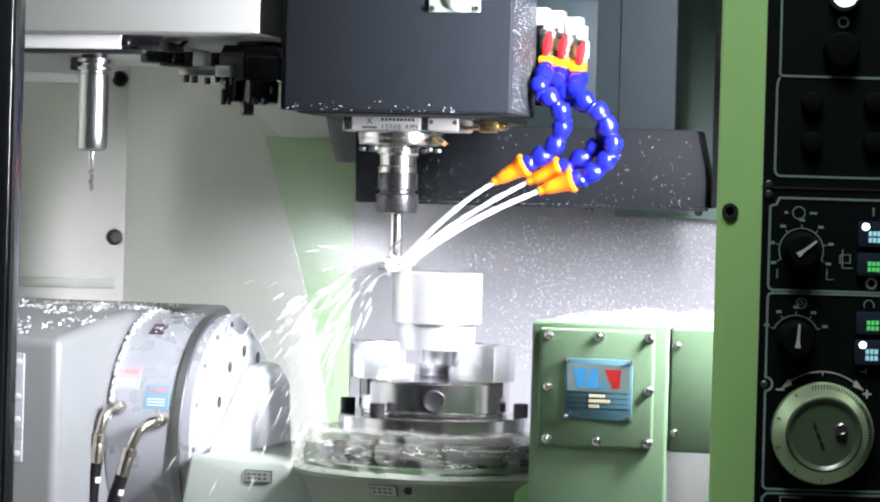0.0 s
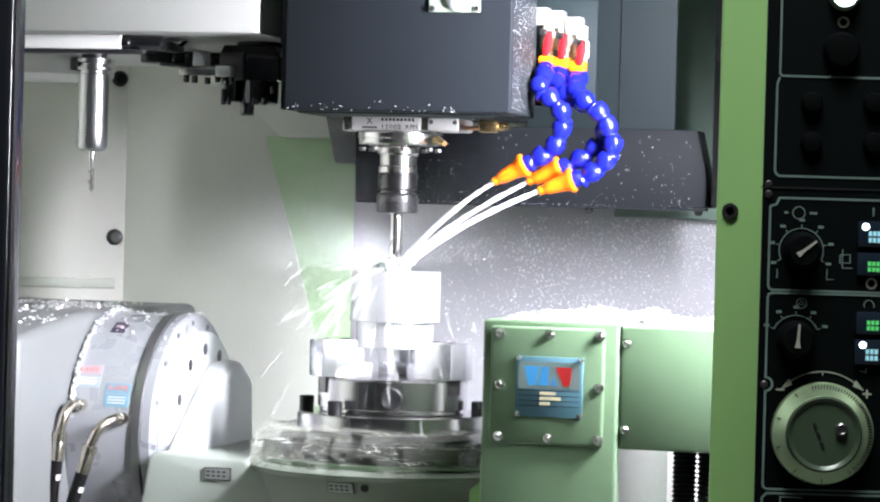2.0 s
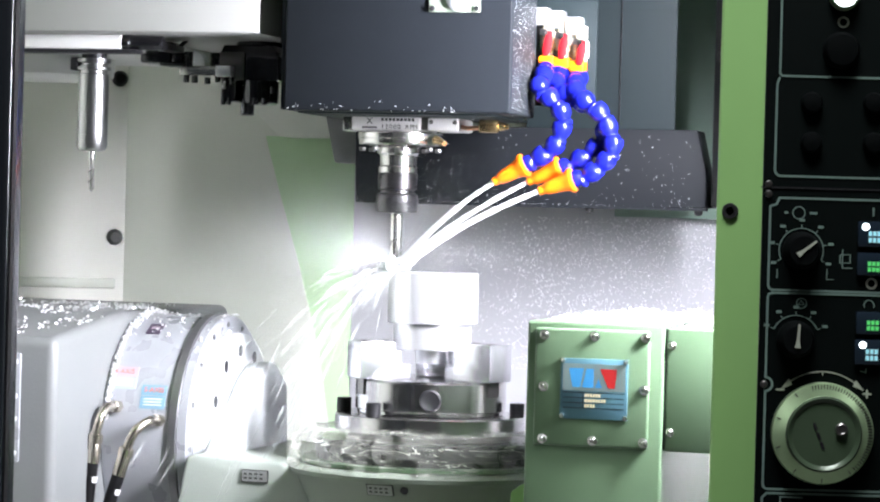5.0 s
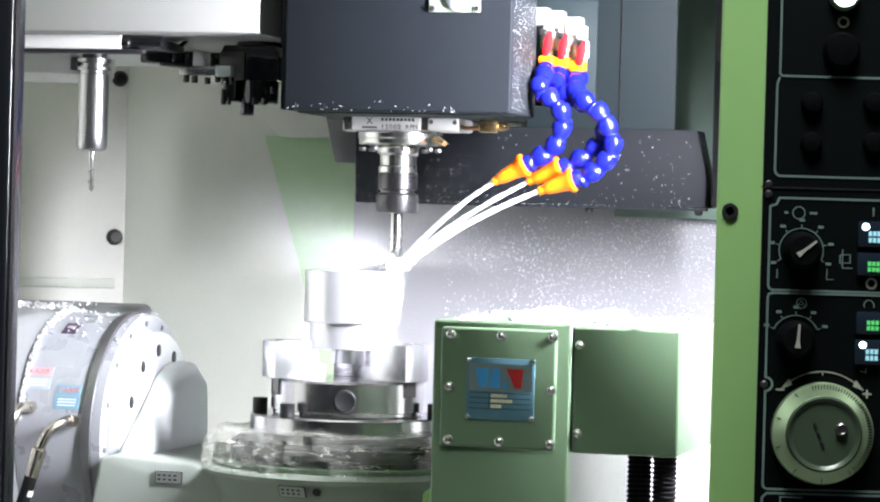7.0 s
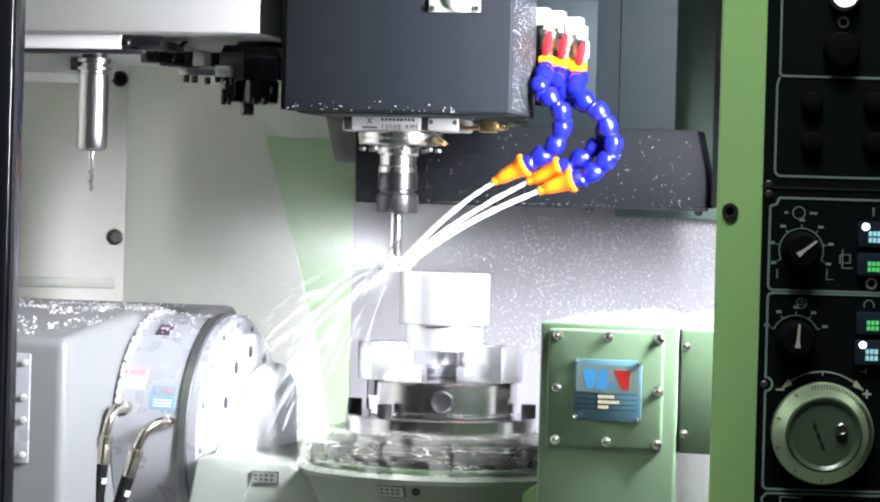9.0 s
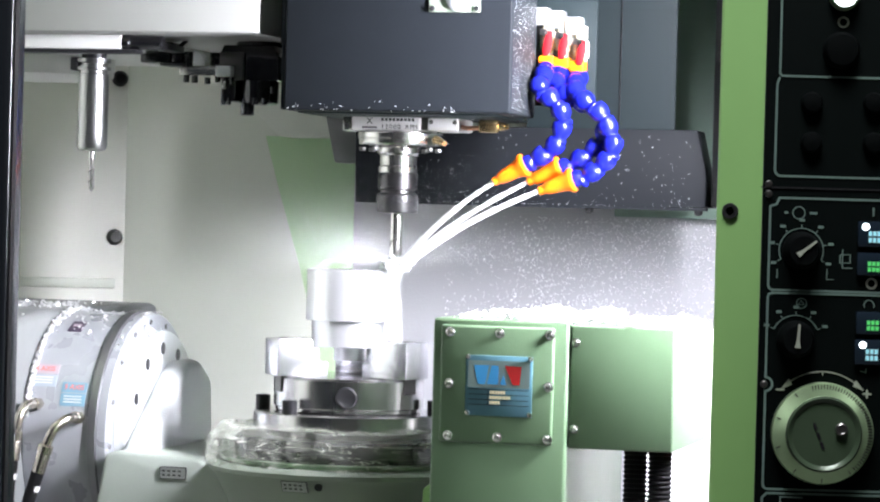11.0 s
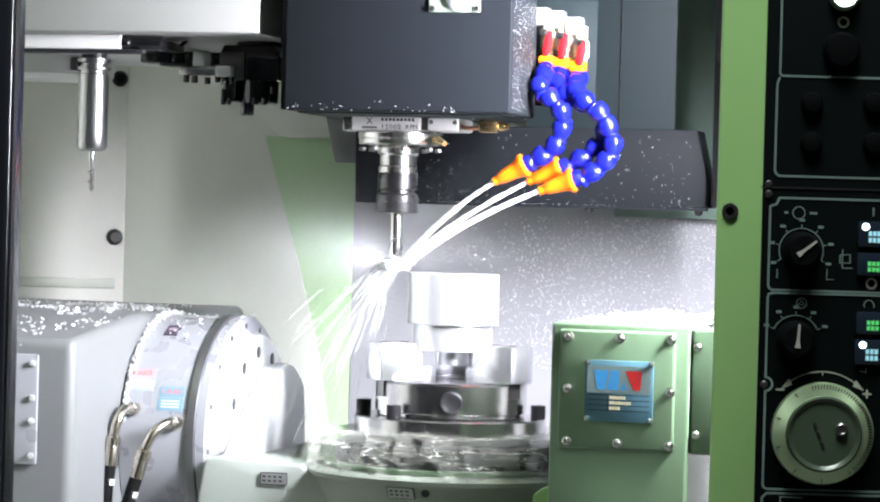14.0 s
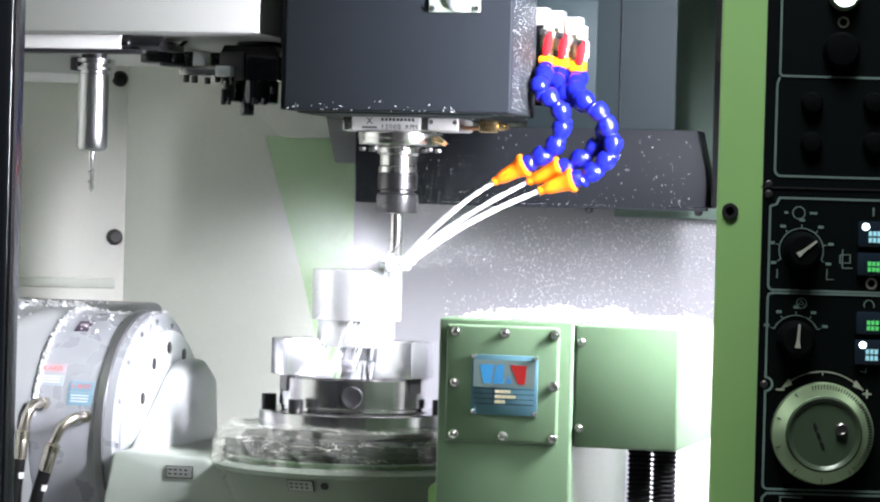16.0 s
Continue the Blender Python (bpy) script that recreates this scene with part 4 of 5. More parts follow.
bit("lower_step", lathe(B(), [(0.0515, 1.3315), (0.0525, 1.3325), (0.0525, 1.367)], None, 72), ALU, work)
bit("upper_step", lathe(B(), [(0.0595, 1.3665), (0.0605, 1.3675), (0.0605, 1.4340), (0.0595, 1.4350)], None, 72), ALU, work)
bit("shank", lathe(B(), [(0.022, 1.3125), (0.022, 1.332)], None, 48), ALU, work)

# ---------------------------------------------------------------- operator panel
GLOW_W = material("white_indicator", (0.85, 0.95, 1.0), 0.4, emit=6.0)
GLOW_G = material("green_key_print", (0.10, 0.62, 0.16), 0.4, emit=0.35)
GLOW_C = material("cyan_key_print", (0.30, 0.62, 0.70), 0.4, emit=0.5)
KEY = material("smoky_key_cap", (0.012, 0.02, 0.03), 0.15, coat=0.3)
KNOB = material("black_knob", (0.0022, 0.0030, 0.0030), 0.6, ior=1.12)
POINTER = material("ivory_pointer", (0.33, 0.36, 0.29), 0.5, vary=0.04)
# green reflection of the machine is tinted into the dial and hub colours
DIALMETAL = material("brushed_dial_green_reflection", (0.52, 0.72, 0.42), 0.30, metal=0.75, vary=0.1, scale=150)
tangent = DIALMETAL.node_tree.nodes.new("ShaderNodeTangent")
tangent.direction_type, tangent.axis = "RADIAL", "Y"
shader = DIALMETAL.node_tree.nodes["Principled BSDF"]
shader.inputs["Anisotropic"].default_value = 0.85
DIALMETAL.node_tree.links.new(tangent.outputs[0], shader.inputs["Tangent"])
HUBPLASTIC = material("smoky_hub_green_reflection", (0.055, 0.085, 0.05), 0.3, metal=0.2, coat=0.1, vary=0.1)

PAN = pose(0.7402, -1.3566, 1.3428, 0, 0, 15.08)
panel = thing("control_panel", "black operator panel with pale printed frames and a handwheel", "control panel", at=PAN)


def pp(name, bm, mat, parent=panel, label=""):
    return part(name, bm, mat, parent, label)


pp("housing", box(B(), -0.010, 0.30, 0.004, 0.14, -0.29, 0.45, 0.003), DOOR)
face = pp("face_plate", box(B(), -0.0515, 0.299, 0.0, 0.0045, -0.299, 0.459, 0.001), PANEL)
pp("bracket", box(B(), 0.10, 0.20, 0.14, 0.45, 0.0, 0.12), DOOR)
# gap between the upper and the lower plate
pp("seam", box(B(), -0.053, 0.30, -0.0008, 0.0, 0.1925, 0.1940), BLACK)


def line(pts, w=0.0016, mat=PALE, y=-0.0004):
    """A printed line of that width along (u, v) points."""
    bm = B()
    pts = [Vector((a, b)) for a, b in pts]
    left, right = [], []
    for i, p in enumerate(pts):
        d1 = (p - pts[i - 1]).normalized() if i else (pts[1] - p).normalized()
        d2 = (pts[i + 1] - p).normalized() if i < len(pts) - 1 else d1
        n = Vector((-(d1 + d2).y, (d1 + d2).x)).normalized()
        k = w / 2 / max(0.5, n.dot(Vector((-d1.y, d1.x))))
        for side, s in ((left, 1), (right, -1)):
            q = p + n * k * s
            side.append((bm.verts.new((q.x, y - 0.0003, q.y)), bm.verts.new((q.x, y + 0.0006, q.y))))
    for i in range(len(pts) - 1):
        for a, b, c, d in ((left[i][0], left[i + 1][0], right[i + 1][0], right[i][0]), (left[i][0], left[i][1], left[i + 1][1], left[i + 1][0]),
                           (right[i][0], right[i + 1][0], right[i + 1][1], right[i][1])):
            bm.faces.new((a, b, c, d))
    return pp("printed_line", bm, mat, face)


def arc(cu, cv, r, a0, a1, n=16):
    return [(cu + r * math.cos(radians(a0 + (a1 - a0) * i / n)), cv + r * math.sin(radians(a0 + (a1 - a0) * i / n))) for i in range(n + 1)]


def corner(u, v, r, a0):
    return arc(u, v, r, a0, a0 + 90, 6)


R = 0.29
line([(-0.0410, 0.45), (-0.0405, 0.286)] + corner(-0.0375, 0.2847, 0.0030, 180) + [(R, 0.2816)], 0.0017)
line([(-0.0405, 0.2805), (-0.0425, 0.275), (-0.0425, 0.209)] + corner(-0.0375, 0.2075, 0.005, 180) + [(R, 0.2022)], 0.0017)
line([(R, 0.1848), (-0.038, 0.1852), (-0.0405, 0.1800), (-0.0453, 0.1785), (-0.0453, 0.1165)] + corner(-0.0413, 0.1163, 0.004, 180) + [(R, 0.1115)], 0.0017)
line([(R, 0.1098), (-0.0413, 0.1100)] + list(reversed(corner(-0.0413, 0.1060, 0.004, 90)))[::-1] + [(-0.0453, 0.0450)] + arc(-0.0453, 0.0375, 0.0055, 90, -90, 10) + [(-0.0452, -0.041)] +
     corner(-0.0412, -0.0415, 0.004, 180) + [(R, -0.0460)], 0.0017)
line([(R, -0.0490), (-0.0420, -0.0488), (-0.0455, -0.0525), (-0.0455, -0.20)], 0.0017)
line([(-0.0310, -0.20), (-0.0310, -0.0515), (-0.0130, -0.0518)], 0.0012)
for u, v in ((-0.0465, 0.0375), (-0.0470, 0.1960), (-0.0468, 0.1880)):
    pp("screw", lathe(B(), [(0.0030, 0.0), (0.0030, 0.001), (0.0018, 0.0022)], pose(u, -0.0002, v, 90), 12), DARKSTEEL, face)


def rotary_knob(u, v, r, turn, ticks, sweep, tick_r):
    kb = pp("rotary_switch", lathe(B(), [(r, 0), (r, 0.004), (r * 0.92, 0.006), (r * 0.85, 0.016), (r * 0.75, 0.018)], pose(u, 0, v, 90), 32), KNOB, panel, "black rotary switch with an ivory pointer")
    bm = B()
    extrude(bm, [(-0.0022, -0.006), (0.0022, -0.006), (0.0011, 0.0), (0.0008, 0.0125), (-0.0008, 0.0125), (-0.0011, 0.0)], -0.0195, -0.0178, "y")
    h = part("pointer", bm, POINTER, kb)
    h.matrix_basis = pose(u, 0, v, 0, turn, 0)
    a0, a1 = sweep
    line(arc(u, v, tick_r, a0, a1, 24), 0.0008)
    for i in range(ticks):
        a = radians(a0 + (a1 - a0) * i / (ticks - 1))
        c, s = math.cos(a), math.sin(a)
        line([(u + tick_r * c, v + tick_r * s), (u + (tick_r + 0.003) * c, v + (tick_r + 0.003) * s)], 0.0007)
        q = (tick_r + 0.0065)
        line([(u + q * c - 0.0022, v + q * s), (u + q * c + 0.0022, v + q * s)], 0.0022, PALE)


rotary_knob(-0.0199, 0.1440, 0.0150, 52, 7, (205, -25), 0.0175)
rotary_knob(-0.0225, 0.0735, 0.0150, 3, 5, (155, 25), 0.0190)
line(arc(-0.0225, 0.1737, 0.0048, 0, 360, 20), 0.0008)
line(arc(-0.0184, 0.1022, 0.0040, 0, 360, 20), 0.0008)
line([(-0.0210, 0.1010), (-0.0184, 0.1045), (-0.0160, 0.1010), (-0.0210, 0.1010)], 0.0006)
line([(-0.034, 0.1737), (-0.031, 0.1737)], 0.0018)
line([(-0.014, 0.1737), (-0.008, 0.1737)], 0.0018)
line([(-0.0385, 0.1290), (-0.0385, 0.1215)], 0.0007)
line([(0.0010, 0.1300), (0.0010, 0.1215), (0.0060, 0.1215)], 0.0007)
line([(0.0110, 0.1415), (0.0190, 0.1415), (0.0190, 0.1350), (0.0110, 0.1350), (0.0110, 0.1415)], 0.0007)
line([(0.0130, 0.1455), (0.0130, 0.1310), (0.0210, 0.1310)], 0.0007)


def lit_key(u0, u1, v0, v1, mat, lamp):
    k = pp("lit_key", box(B(), u0, u1, -0.0055, 0.0, v0, v1, 0.0012), KEY, panel, "smoky square push key with lit print")
    w, h = (u1 - u0), (v1 - v0)
    for r in range(2):
        for c in range(3):
            a = u0 + w * (0.42 + 0.17 * c)
            b = v0 + h * (0.18 + 0.25 * r)
            part("lit_print", box(B(), a, a + w * 0.13, -0.0062, -0.0054, b, b + h * 0.19), mat, k)
    if lamp:
        part("indicator", lathe(B(), [(0.0028, 0), (0.0027, 0.001), (0.001, 0.0018)], pose(u0 + w * 0.30, -0.0054, v1 - h * 0.22, 90), 14), GLOW_W, k, "white indicator lamp")


lit_key(0.0240, 0.0440, 0.1480, 0.1685, GLOW_C, True)
lit_key(0.0240, 0.0440, 0.1255, 0.1435, GLOW_G, False)
lit_key(0.0245, 0.0445, 0.0790, 0.0970, GLOW_G, False)
lit_key(0.0240, 0.0445, 0.0550, 0.0750, GLOW_C, True)
line([(0.0365, 0.1795), (0.0365, 0.1725)], 0.0013, PALE)
line(arc(0.0364, 0.1193, 0.0038, 0, 360, 20), 0.0018, POINTER)
line(arc(0.0350, 0.1020, 0.0040, -30, 210, 14), 0.0008)
line([(0.0290, 0.0500), (0.0340, 0.0485), (0.0340, 0.0520)], 0.0008)
line(arc(0.0084, 0.3253, 0.0038, 0, 360, 20), 0.0018, POINTER)
lamp = pp("lamp_button", lathe(B(), [(0.0125, 0), (0.0125, 0.006), (0.0105, 0.009), (0.003, 0.011)], pose(0.0079, 0, 0.3465, 90), 28), DIALMETAL, panel, "ringed push button with a white lamp")
part("lens", lathe(B(), [(0.0098, 0.008), (0.0095, 0.0105), (0.006, 0.0125), (0.002, 0.013)], pose(0.0079, 0, 0.3465, 90), 24), GLOW_W, lamp, "glowing white lens")
pp("push_button", lathe(B(), [(0.0145, 0), (0.0145, 0.005), (0.0120, 0.010), (0.004, 0.011)], pose(0.0070, 0, 0.3030, 90), 28), KNOB, panel, "black round push button")
for u, v in ((-0.0150, 0.2610), (0.0340, 0.2620), (-0.0145, 0.2295), (0.0345, 0.2305)):
    pp("push_button", lathe(B(), [(0.0085, 0), (0.0085, 0.004), (0.0070, 0.007), (0.002, 0.008)], pose(u, 0, v, 90), 20), KNOB, panel, "black round push button")

# handwheel
line(arc(0.0, 0.006, 0.0425, 132, 48, 24), 0.0010, POINTER)
for s in (1, -1):
    bm = B()
    extrude(bm, [(0.0240, 0.0375), (0.0330, 0.0340), (0.0265, 0.0425)] if s > 0 else [(-0.0240, 0.0375), (-0.0330, 0.0340), (-0.0265, 0.0425)], -0.0008, 0.0, "y")
    pp("arrow_head", bm, POINTER, face)
line([(0.0, 0.0485), (0.0, 0.0455)], 0.0009, POINTER)
line([(-0.0370, 0.0335), (-0.0300, 0.0335)], 0.0016, POINTER)
line([(0.0318, 0.0317), (0.0388, 0.0317)], 0.0016, POINTER)
line([(0.0353, 0.0352), (0.0353, 0.0282)], 0.0016, POINTER)
wheel = thing("handwheel", "brushed metal handwheel with a graduated rim on the panel", "handwheel", at=PAN @ pose(0, -0.0008, 0))
part("rim", lathe(B(), [(0.0400, 0.0), (0.0405, 0.002), (0.0405, 0.008), (0.0395, 0.0095), (0.0300, 0.0135), (0.0290, 0.0125)], RX, 72), DIALMETAL, wheel)
hub = part("hub", lathe(B(), [(0.0300, 0.011), (0.0300, 0.0165), (0.0285, 0.0185), (0.0265, 0.0175), (0.0250, 0.0160), (0.005, 0.0160)], RX, 64), HUBPLASTIC, wheel, "smoky round hub")
part("crank_seat", lathe(B(), [(0.0048, 0.016), (0.0048, 0.0195), (0.0036, 0.0205), (0.0030, 0.0200), (0.0018, 0.0200)], Matrix.Translation((0.0135, 0, 0.0045)) @ RX, 24), DARKSTEEL, hub, "small ringed crank seat")
for k in range(3):
    part("text_bar", box(B(), -0.0012, 0.0012, -0.0166, -0.0160, -0.003, 0.003, m=pose(-0.007 + 0.003 * k, 0, 0.006 - 0.0075 * k, 0, -22)), BLACK, hub)
tick = None
for k in range(100):
    if k % 10 == 0 or -18 < (k * 3.6 + 180) % 360 - 180 < 140:
        a = k * 3.6
        m = Matrix.Rotation(radians(a), 4, "Y") @ pose(0.0, 0, 0.0)
        ln = 0.0052 if k % 10 == 0 else 0.003
        bm = box(B(), -0.0003, 0.0003, -0.0113, -0.0092, 0.0392 - ln, 0.0388) if tick is None else None
        if tick is None:
            tick = part("graduation", bm, BLACK, wheel)
            tick.matrix_basis = m
        else:
            again(tick, "graduation", m, wheel)

# ---------------------------------------------------------------- film, chips and water
def joined(name, verts, faces, mat, label, category, kind="stuff", z=None):
    me = bpy.data.meshes.new(name)
    if z is not None:
        verts = [(a, b, c - z) for a, b, c in verts]
    me.from_pydata(verts, [], faces)
    me.materials.append(mat)
    ob = tagged(new(name, me), label, category, "", kind)
    if z is not None:
        ob.location = (0, 0, z)
        MOVERS.append((ob, z))
    return ob


def shards(places, size, seed, flat=0.35, tall=1.0):
    """Small uneven six-cornered crumbs at the places."""
    rnd = random.Random(seed)
    verts, faces = [], []
    for p in places:
        s = size * rnd.uniform(0.4, 1.5)
        m = Euler((rnd.uniform(-0.8, 0.8), rnd.uniform(-0.8, 0.8), rnd.uniform(0, 6.28))).to_matrix()
        n = len(verts)
        for v in ((1, 0, 0), (-1, 0, 0), (0, 0.6, 0), (0, -0.6, 0), (0, 0, flat), (0, 0, -flat)):
            k = Vector(v) * s * rnd.uniform(0.7, 1.3)
            q = m @ k
            verts.append((p[0] + q.x, p[1] + q.y, p[2] + q.z * tall))
        for f in ((0, 2, 4), (2, 1, 4), (1, 3, 4), (3, 0, 4), (2, 0, 5), (1, 2, 5), (3, 1, 5), (0, 3, 5)):
            faces.append(tuple(n + i for i in f))
    return verts, faces


rnd = random.Random(5)
# heaps of chips on the motor box and the cable box
pl = []
for _ in range(1500):
    x, y = rnd.uniform(0.250, 0.520), rnd.uniform(-0.425, -0.10)
    if x > 0.398 and y > -0.195:
        continue
    h = 0.012 * max(0, noise.noise(Vector((x * 22, y * 22, 1.3))) + 0.35) * min(1, (x - 0.245) / 0.05)
    pl.append((x, y, (1.390 if x < 0.396 else 1.387) + rnd.uniform(0.0005, 0.001) + h * rnd.random()))
joined("metal_chips", *shards(pl, 0.0042, 1, 0.5), CHIPS, "heap of bright aluminium chips on the motor box", "metal chips", z=1.387)
# chips on the housing, the drum and along their joint
pl = []
for _ in range(1100):
    x, y = rnd.uniform(-0.80, -0.46), rnd.uniform(-0.19, 0.30)
    if noise.noise(Vector((x * 14, y * 14, 4.0))) > -0.12:
        pl.append((x, y, 1.3668 - max(0, 0.02 - y) * 0.125 + rnd.uniform(0, 0.0025)))
for _ in range(420):
    a = radians(rnd.uniform(76, 172))
    w = 0.006 if a > radians(120) else 0.012
    r = 0.1685 + rnd.uniform(0, 0.004)
    pl.append((-0.446 + rnd.uniform(0, w), AY + r * math.cos(a), AZ + r * math.sin(a)))
for _ in range(36):
    a = radians(rnd.uniform(80, 125))
    pl.append((rnd.uniform(-0.44, -0.355), AY + 0.1685 * math.cos(a), AZ + 0.1685 * math.sin(a)))
for _ in range(34):
    a = radians(rnd.uniform(75, 135))
    r = rnd.choice((0.1455, 0.1695))
    pl.append((rnd.uniform(-0.336, -0.322) if r > 0.16 else rnd.uniform(-0.324, -0.31), AY + r * math.cos(a), AZ + r * math.sin(a)))
for _ in range(90):
    pl.append((rnd.gauss(-0.535, 0.004), -0.2215, rnd.uniform(1.0, 1.34)))
joined("metal_chips", *shards(pl, 0.0030, 2, 0.5), CHIPS, "bright aluminium chips stuck to the drum", "metal chips", z=1.366)

# crumpled clear film round the table disc
verts, faces = [], []
NA, NR = 300, 26
for j in range(NR):
    f = j / (NR - 1)
    for i in range(NA):
        a = 2 * math.pi * i / NA
        p = Vector((math.cos(a) * 4.2, math.sin(a) * 4.2, f * 1.9))
        near = noise.voronoi(p * 1.25 + 0.35 * noise.noise_vector(p * 0.8))[0]
        ridge = max(0.0, 0.28 - (near[1] - near[0])) / 0.28
        loose = noise.noise(p * 0.45 + Vector((3, 1, 2)))
        r = 0.128 + 0.040 * min(1, f * 1.6) + 0.016 * f + (0.020 * loose + 0.009 * ridge + 0.004 * noise.noise(p * 3)) * (0.25 + f)
        z = 1.226 - 0.010 * f - 0.052 * max(0, f - 0.42) / 0.58 + (0.016 * noise.noise(p * 0.7 + Vector((7, 7, 7))) + 0.007 * ridge) * (0.3 + f)
        if f < 0.02:
            z = 1.2235
        verts.append((r * math.cos(a), r * math.sin(a), max(z, 1.1740 if r > 0.189 else 1.1795)))
for j in range(NR - 1):
    for i in range(NA):
        faces.append((j * NA + i, j * NA + (i + 1) % NA, (j + 1) * NA + (i + 1) % NA, (j + 1) * NA + i))
film = mover("plastic_film", "crumpled clear plastic film wrapped round the table", "plastic film", 1.18)
for name, j0, j1 in (("wrap", 0, 12), ("hem", 12, NR - 1)):
    bm = B()
    vs = [bm.verts.new(v) for v in verts[j0 * NA:(j1 + 1) * NA]]
    for j in range(j1 - j0):
        for i in range(NA):
            bm.faces.new((vs[j * NA + i], vs[j * NA + (i + 1) % NA], vs[(j + 1) * NA + (i + 1) % NA], vs[(j + 1) * NA + i]))
    bit(name, bm, FILM, film)

# drops that cling to the sheet metal
pl = []
while len(pl) < 5600:
    x, z = rnd.uniform(-0.10, 0.40), rnd.uniform(1.28, 1.515)
    d = 0.25 + 0.75 * min(1, max(0, (x + 0.02) / 0.2))
    if rnd.random() < d * (0.45 + 0.55 * (noise.noise(Vector((x * 9, z * 9, 0))) + 0.5)):
        pl.append((x, 0.6058, z))
joined("water_drops", *shards(pl, 0.0011, 3, 0.4, 1.9), CHIPS, "fine water drops and chips on the grey way cover", "water drops")
pl = []
for _ in range(300):
    x, z = rnd.uniform(-0.10, 0.35), 1.532 + 0.10 * rnd.random() ** 1.6
    pl.append((x, 0.2685, z))
for _ in range(60):
    pl.append((rnd.uniform(-0.09, 0.36), rnd.uniform(0.262, 0.27), 1.5318))
joined("water_drops", *shards(pl, 0.0008, 4, 0.4, 1.2), CHIPS, "scattered chips on the slate way cover", "water drops")
pl = []
for _ in range(40):
    pl.append((rnd.uniform(-0.11, 0.12), -0.1605, 1.642 + 0.012 * rnd.random() ** 2))
for _ in range(26):
    pl.append((rnd.uniform(-0.09, 0.185), rnd.uniform(-0.14, -0.05), 1.6400))
joined("water_drops", *shards(pl, 0.0013, 6, 0.4), CHIPS, "chips and drops along the edge of the head", "water drops")
pl = []
for _ in range(900):
    pl.append((0.1882, rnd.uniform(-0.155, -0.03), rnd.uniform(1.645, 1.82)))
joined("water_drops", *shards(pl, 0.0006, 8, 0.3), WATER, "fine water drops on the side of the head", "water drops")

# fine mist: a haze round the cutter and a plume that drifts off to the side
MISTDROP = material("fine_spray", (0.95, 0.97, 0.97), 0.3, vary=0.02)
MIST = []


def mist(count, size, seed, place):
    """One puff of four-cornered droplets."""
    r = random.Random(seed)
    verts, faces = [], []
    for k in range(count):
        x, y, z = place(r)
        q = size * r.uniform(0.5, 1.4)
        verts += [(x + q, y + q, z + q), (x - q, y - q, z + q), (x - q, y + q, z - q), (x + q, y - q, z - q)]
        n = 4 * k
        faces += [(n, n + 2, n + 1), (n, n + 1, n + 3), (n, n + 3, n + 2), (n + 1, n + 2, n + 3)]
    ob = joined("coolant_mist", verts, faces, MISTDROP, "fine white coolant mist round the cutter", "coolant mist")
    ob.location = (-0.004, 0, 1.447)
    MIST.append(ob)


def halo(r):
    d = Vector((r.gauss(0, 1), r.gauss(0, 1), r.gauss(0, 1))).normalized() * (0.004 + 0.15 * r.random() ** 2.0)
    return (d.x, d.y * 0.6, d.z * 0.7 if d.z > -0.008 else -0.7 * d.z)


def plume(mean, spread, reach):
    def place(r):
        far = 0.006 - reach * math.log(max(1e-4, r.random() * r.random()))
        a = radians(r.gauss(mean, spread))
        return (-far * math.cos(a), r.gauss(0, 0.16) * far, far * math.sin(a))
    return place


mist(10000, 0.00010, 9, halo)
mist(28000, 0.00010, 10, plume(5, 17, 0.074))
mist(18000, 0.00010, 11, plume(24, 25, 0.060))
mist(36000, 0.00007, 12, lambda r: (r.gauss(0, 0.085), r.gauss(0.02, 0.04), abs(r.gauss(0.0, 0.055))))

# water that boils up where the jets meet the cutter
bm = B()
bmesh.ops.create_icosphere(bm, subdivisions=4, radius=1.0)
for v in bm.verts:
    n = v.co.copy()
    k = 1 + 0.5 * noise.noise(n * 2.2) + 0.35 * noise.noise(n * 5.0) + 0.15 * noise.noise(n * 11)
    v.co = Vector((n.x * 0.020 * k - 0.002, n.y * 0.017 * k, 1.4440 + max(-0.5, n.z) * 0.0125 * k))
solid("coolant_splash", bm, WATER, "white burst of coolant at the cutter", "coolant splash")

# flying drops: drawn-out pieces of water thrown off the cutter
DROPS = []
for k in range(9):
    ln, w = (0.008 + 0.004 * k, 0.0004 + 0.00025 * (k % 3)) if k < 6 else (0.020 + 0.007 * (k - 6), 0.0018)
    bm = lathe(B(), [(w * 0.12, -ln * 0.5), (w * 0.4, -ln * 0.38), (w * 0.7, -ln * 0.22), (w * 0.9, -ln * 0.05), (w, ln * 0.1), (w * 0.8, ln * 0.28), (w * 0.6, ln * 0.4), (w * 0.2, ln * 0.5)], RY, 8)
    for v in bm.verts:
        v.co += Vector((noise.noise(v.co * 190 + Vector((k, 0, 0))) * w * 1.6, noise.noise(v.co * 300) * w * 0.6, noise.noise(v.co * 260 + Vector((4, 4, k))) * w * 1.1))
        if k > 5:
            v.co.y *= 0.35
    DROPS.append(mesh("coolant_drop", bm, DROPLET))
FLYING = [tagged(new("coolant_drop", DROPS[i % 9]), "drawn-out white drop of coolant flying off the cutter", "coolant drop", "flying coolant drops") for i in range(290)]
FALLING = [tagged(new("falling_drop", DROPS[i % 2]), "clear drop of coolant falling from the head", "coolant drop", "falling coolant drops") for i in range(4)]


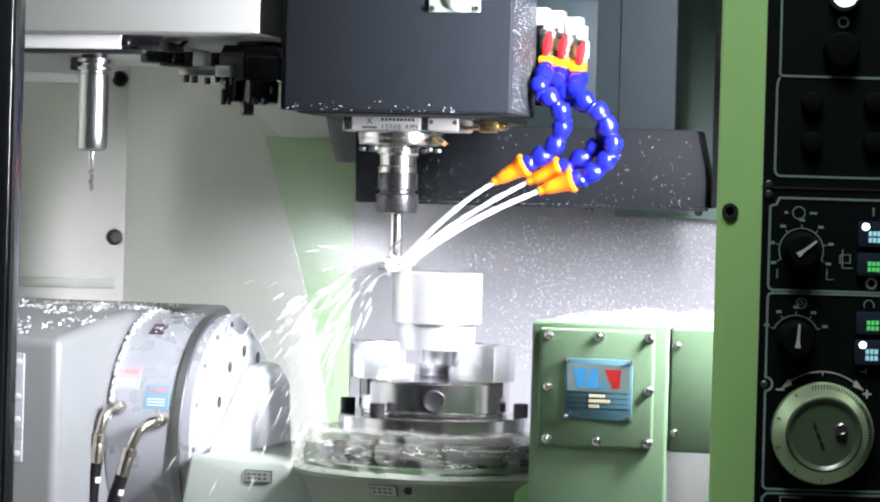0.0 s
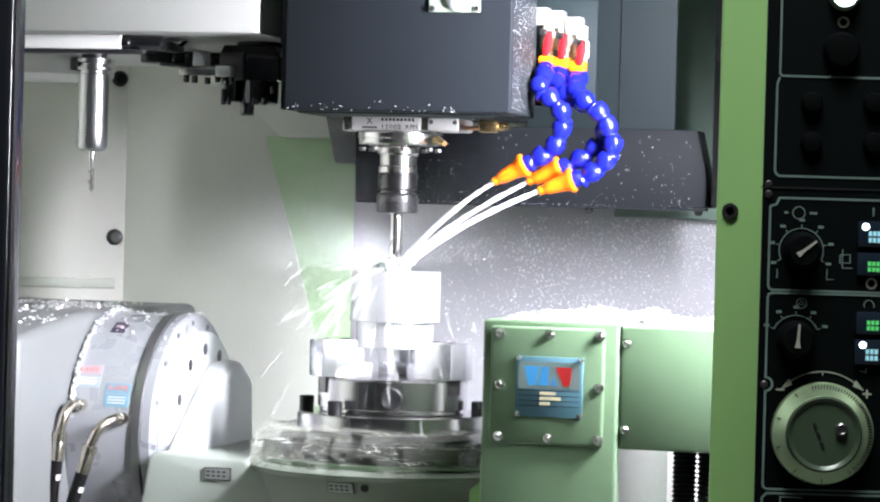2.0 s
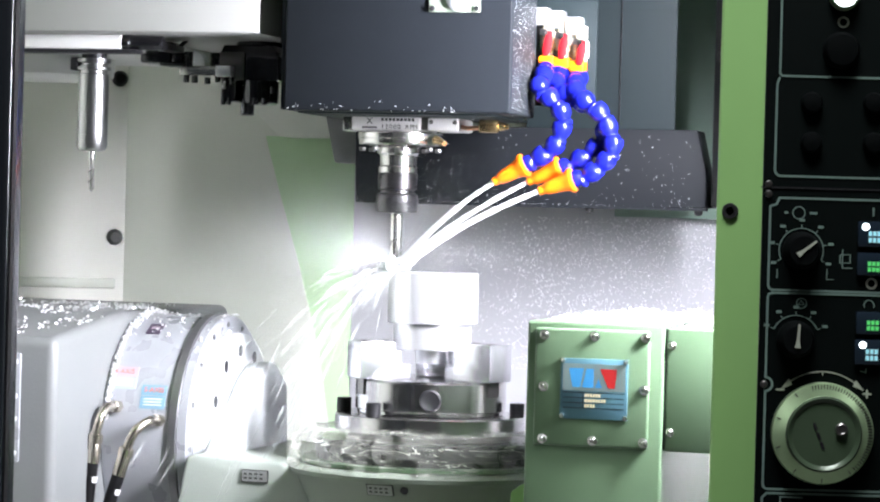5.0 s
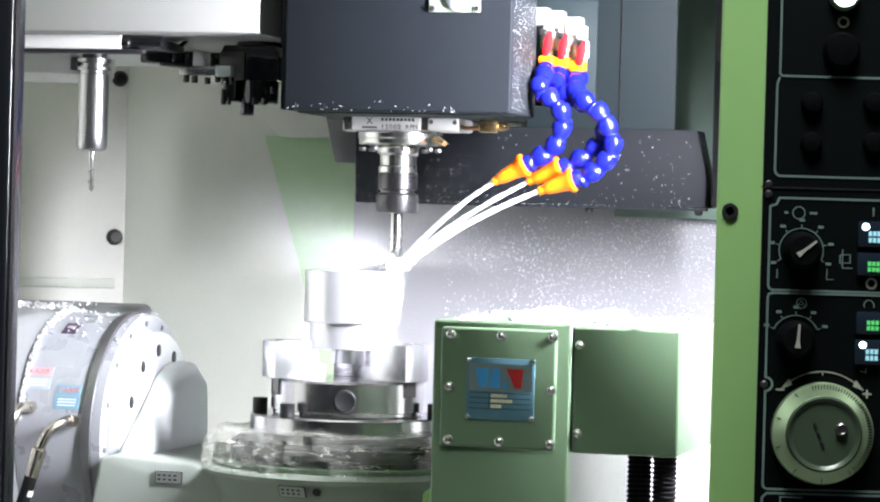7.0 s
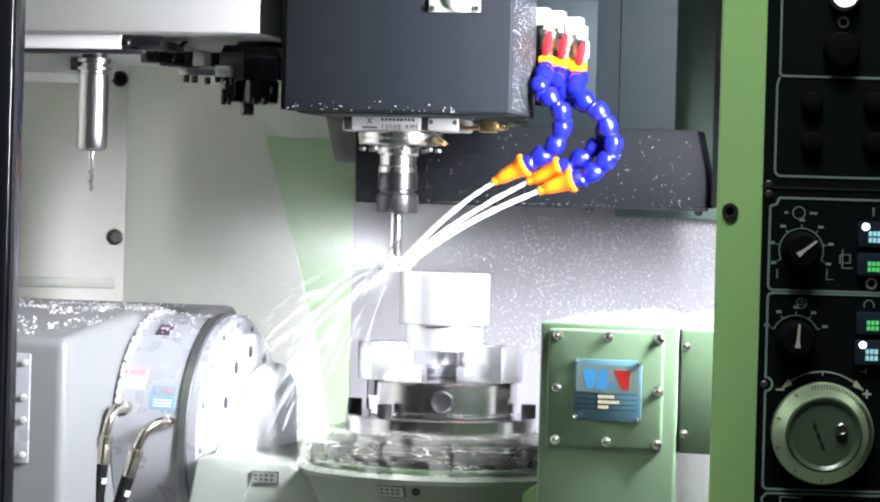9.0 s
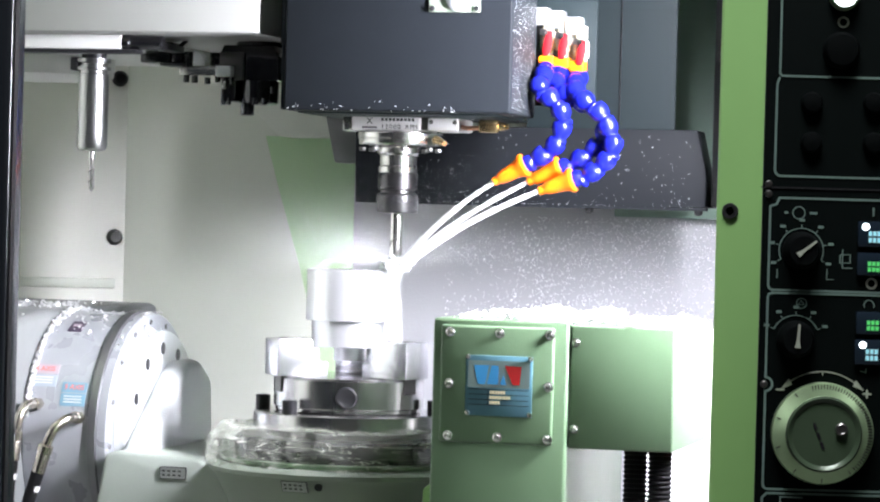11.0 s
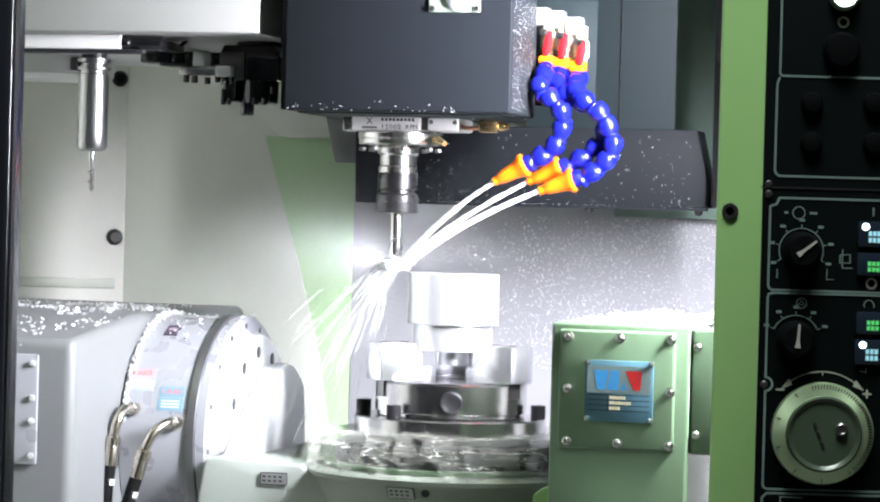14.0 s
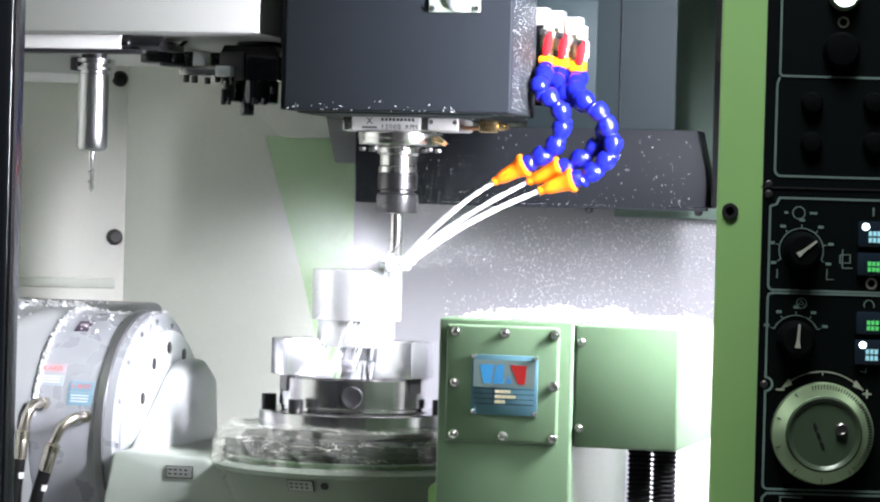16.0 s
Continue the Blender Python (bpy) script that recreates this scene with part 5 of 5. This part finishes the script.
def table_at(t):
    for (t0, x0, y0), (t1, x1, y1) in zip(TABLE_PATH, TABLE_PATH[1:]):
        if t <= t1:
            f = (t - t0) / (t1 - t0)
            return x0 + (x1 - x0) * f, y0 + (y1 - y0) * f
    return TABLE_PATH[-1][1:]


def drop_rows(seed):
    """Drop after drop leaves the cutter, flies in an arc and starts again."""
    r = random.Random(seed)
    rows, t = [], -0.3 * r.random()
    step = 1 / 30
    while t < 16.0:
        x, y = table_at(max(0, t))
        dist = math.hypot(x, y)
        span = step * r.randint(3, 7)
        if (x > 0.012 and y > -0.058) or y > 0.045:
            low = 14 if y < -0.01 else min(60, max(18, 20 + (dist - 0.060) / 0.02 * 34))
            a = radians(low + r.gauss(2, 17))
            speed = r.uniform(0.7, 1.55)
            v = Vector((-speed * math.cos(a), r.uniform(-0.35, 0.15), -speed * math.sin(a)))
        else:
            a = radians(r.uniform(0, 360))
            out = r.uniform(0.45, 0.95) if r.random() < (0.38 if dist < 0.0575 else 0.015) else 0.05
            v = Vector((out * math.cos(a), 0.6 * out * math.sin(a), out * r.uniform(0.1, 0.9)))
        start = Vector((-0.004 + r.uniform(-0.008, 0.006), r.uniform(-0.012, 0.004), 1.444 + r.uniform(-0.006, 0.006)))
        for f in (0.0, 0.5, 1.0):
            s = f * span
            p = start + v * s + Vector((0, 0, -4.9 * s * s))
            w = v + Vector((0, 0, -9.8 * s))
            tilt = math.degrees(math.atan2(-w.z, -w.x if w.x < 0 else w.x)) * (-1 if w.x < 0 else 1)
            if t + s >= 0:
                rows.append((t + s, pose(p.x, p.y, p.z, 0, max(-80, min(80, tilt)), 0)))
        t += span + step
    rows = [q for q in rows if q[0] <= 15.93]
    if rows[0][0] > 0:
        rows.insert(0, (0.0, rows[0][1]))
    rows.append((16.0, rows[-1][1]))
    return rows


def fall_rows(k):
    """A drop gathers under the head, falls behind the table and gathers again."""
    x, y = ((0.075, -0.06), (0.100, -0.05), (0.088, -0.045), (0.112, -0.055))[k]
    rows, t = [(0.0, pose(x, y, 1.641, 0, 88))], 0.55 + 0.83 * k
    while t < 15.5:
        rows.append((t, pose(x, y, 1.641, 0, 88)))
        for s in (0.1, 0.2, 0.28):
            rows.append((t + s, pose(x, y, 1.641 - 4.9 * s * s, 0, 88)))
        t += 2.5 + 0.4 * k
        rows.append((rows[-1][0] + 1 / 30, pose(x, y, 1.641, 0, 88)))
    rows.append((16.0, pose(x, y, 1.641, 0, 88)))
    return rows

# ---------------------------------------------------------------- lamps
wl = thing("work_lamp", "long narrow machine work lamp on the inner wall", "machine lamp", at=pose(0.73, -0.458, 1.10))
part("body", box(B(), -0.008, 0.010, -0.045, 0.045, -0.01, 0.96, 0.004), BLACK, wl)
hl = thing("ceiling_lamp", "square hanging hall lamp with a white diffuser", "ceiling lamp", at=pose(0.7, -2.2, 3.95))
part("frame", box(B(), -0.65, 0.65, -0.65, 0.65, 0.02, 0.10, 0.01), WHITE, hl)
for x in (-0.5, 0.5):
    part("hanger", box(B(), x - 0.01, x + 0.01, -0.01, 0.01, 0.10, 2.05), STEEL, hl)

# ---------------------------------------------------------------- what moves
def motions():
    for ob, z in MOVERS:
        walk(ob, [(t, pose(x, y, z)) for t, x, y in TABLE_PATH])
    # the spindle turns
    walk(holder, [(i / 30, pose(-0.0025, 0, 1.60, 0, 0, (80 * i) % 360)) for i in range(481)])
    for i, ob in enumerate(FLYING):
        walk(ob, drop_rows(i))
    # the mist wavers
    for i, ob in enumerate(MIST):
        r = random.Random(40 + i)
        walk(ob, [(k * 0.2, pose(-0.004, 0, 1.447, r.uniform(-9, 9), r.uniform(-4, 4), r.uniform(-4, 4))) for k in range(81)])
    for i, ob in enumerate(FALLING):
        walk(ob, fall_rows(i))


motions()
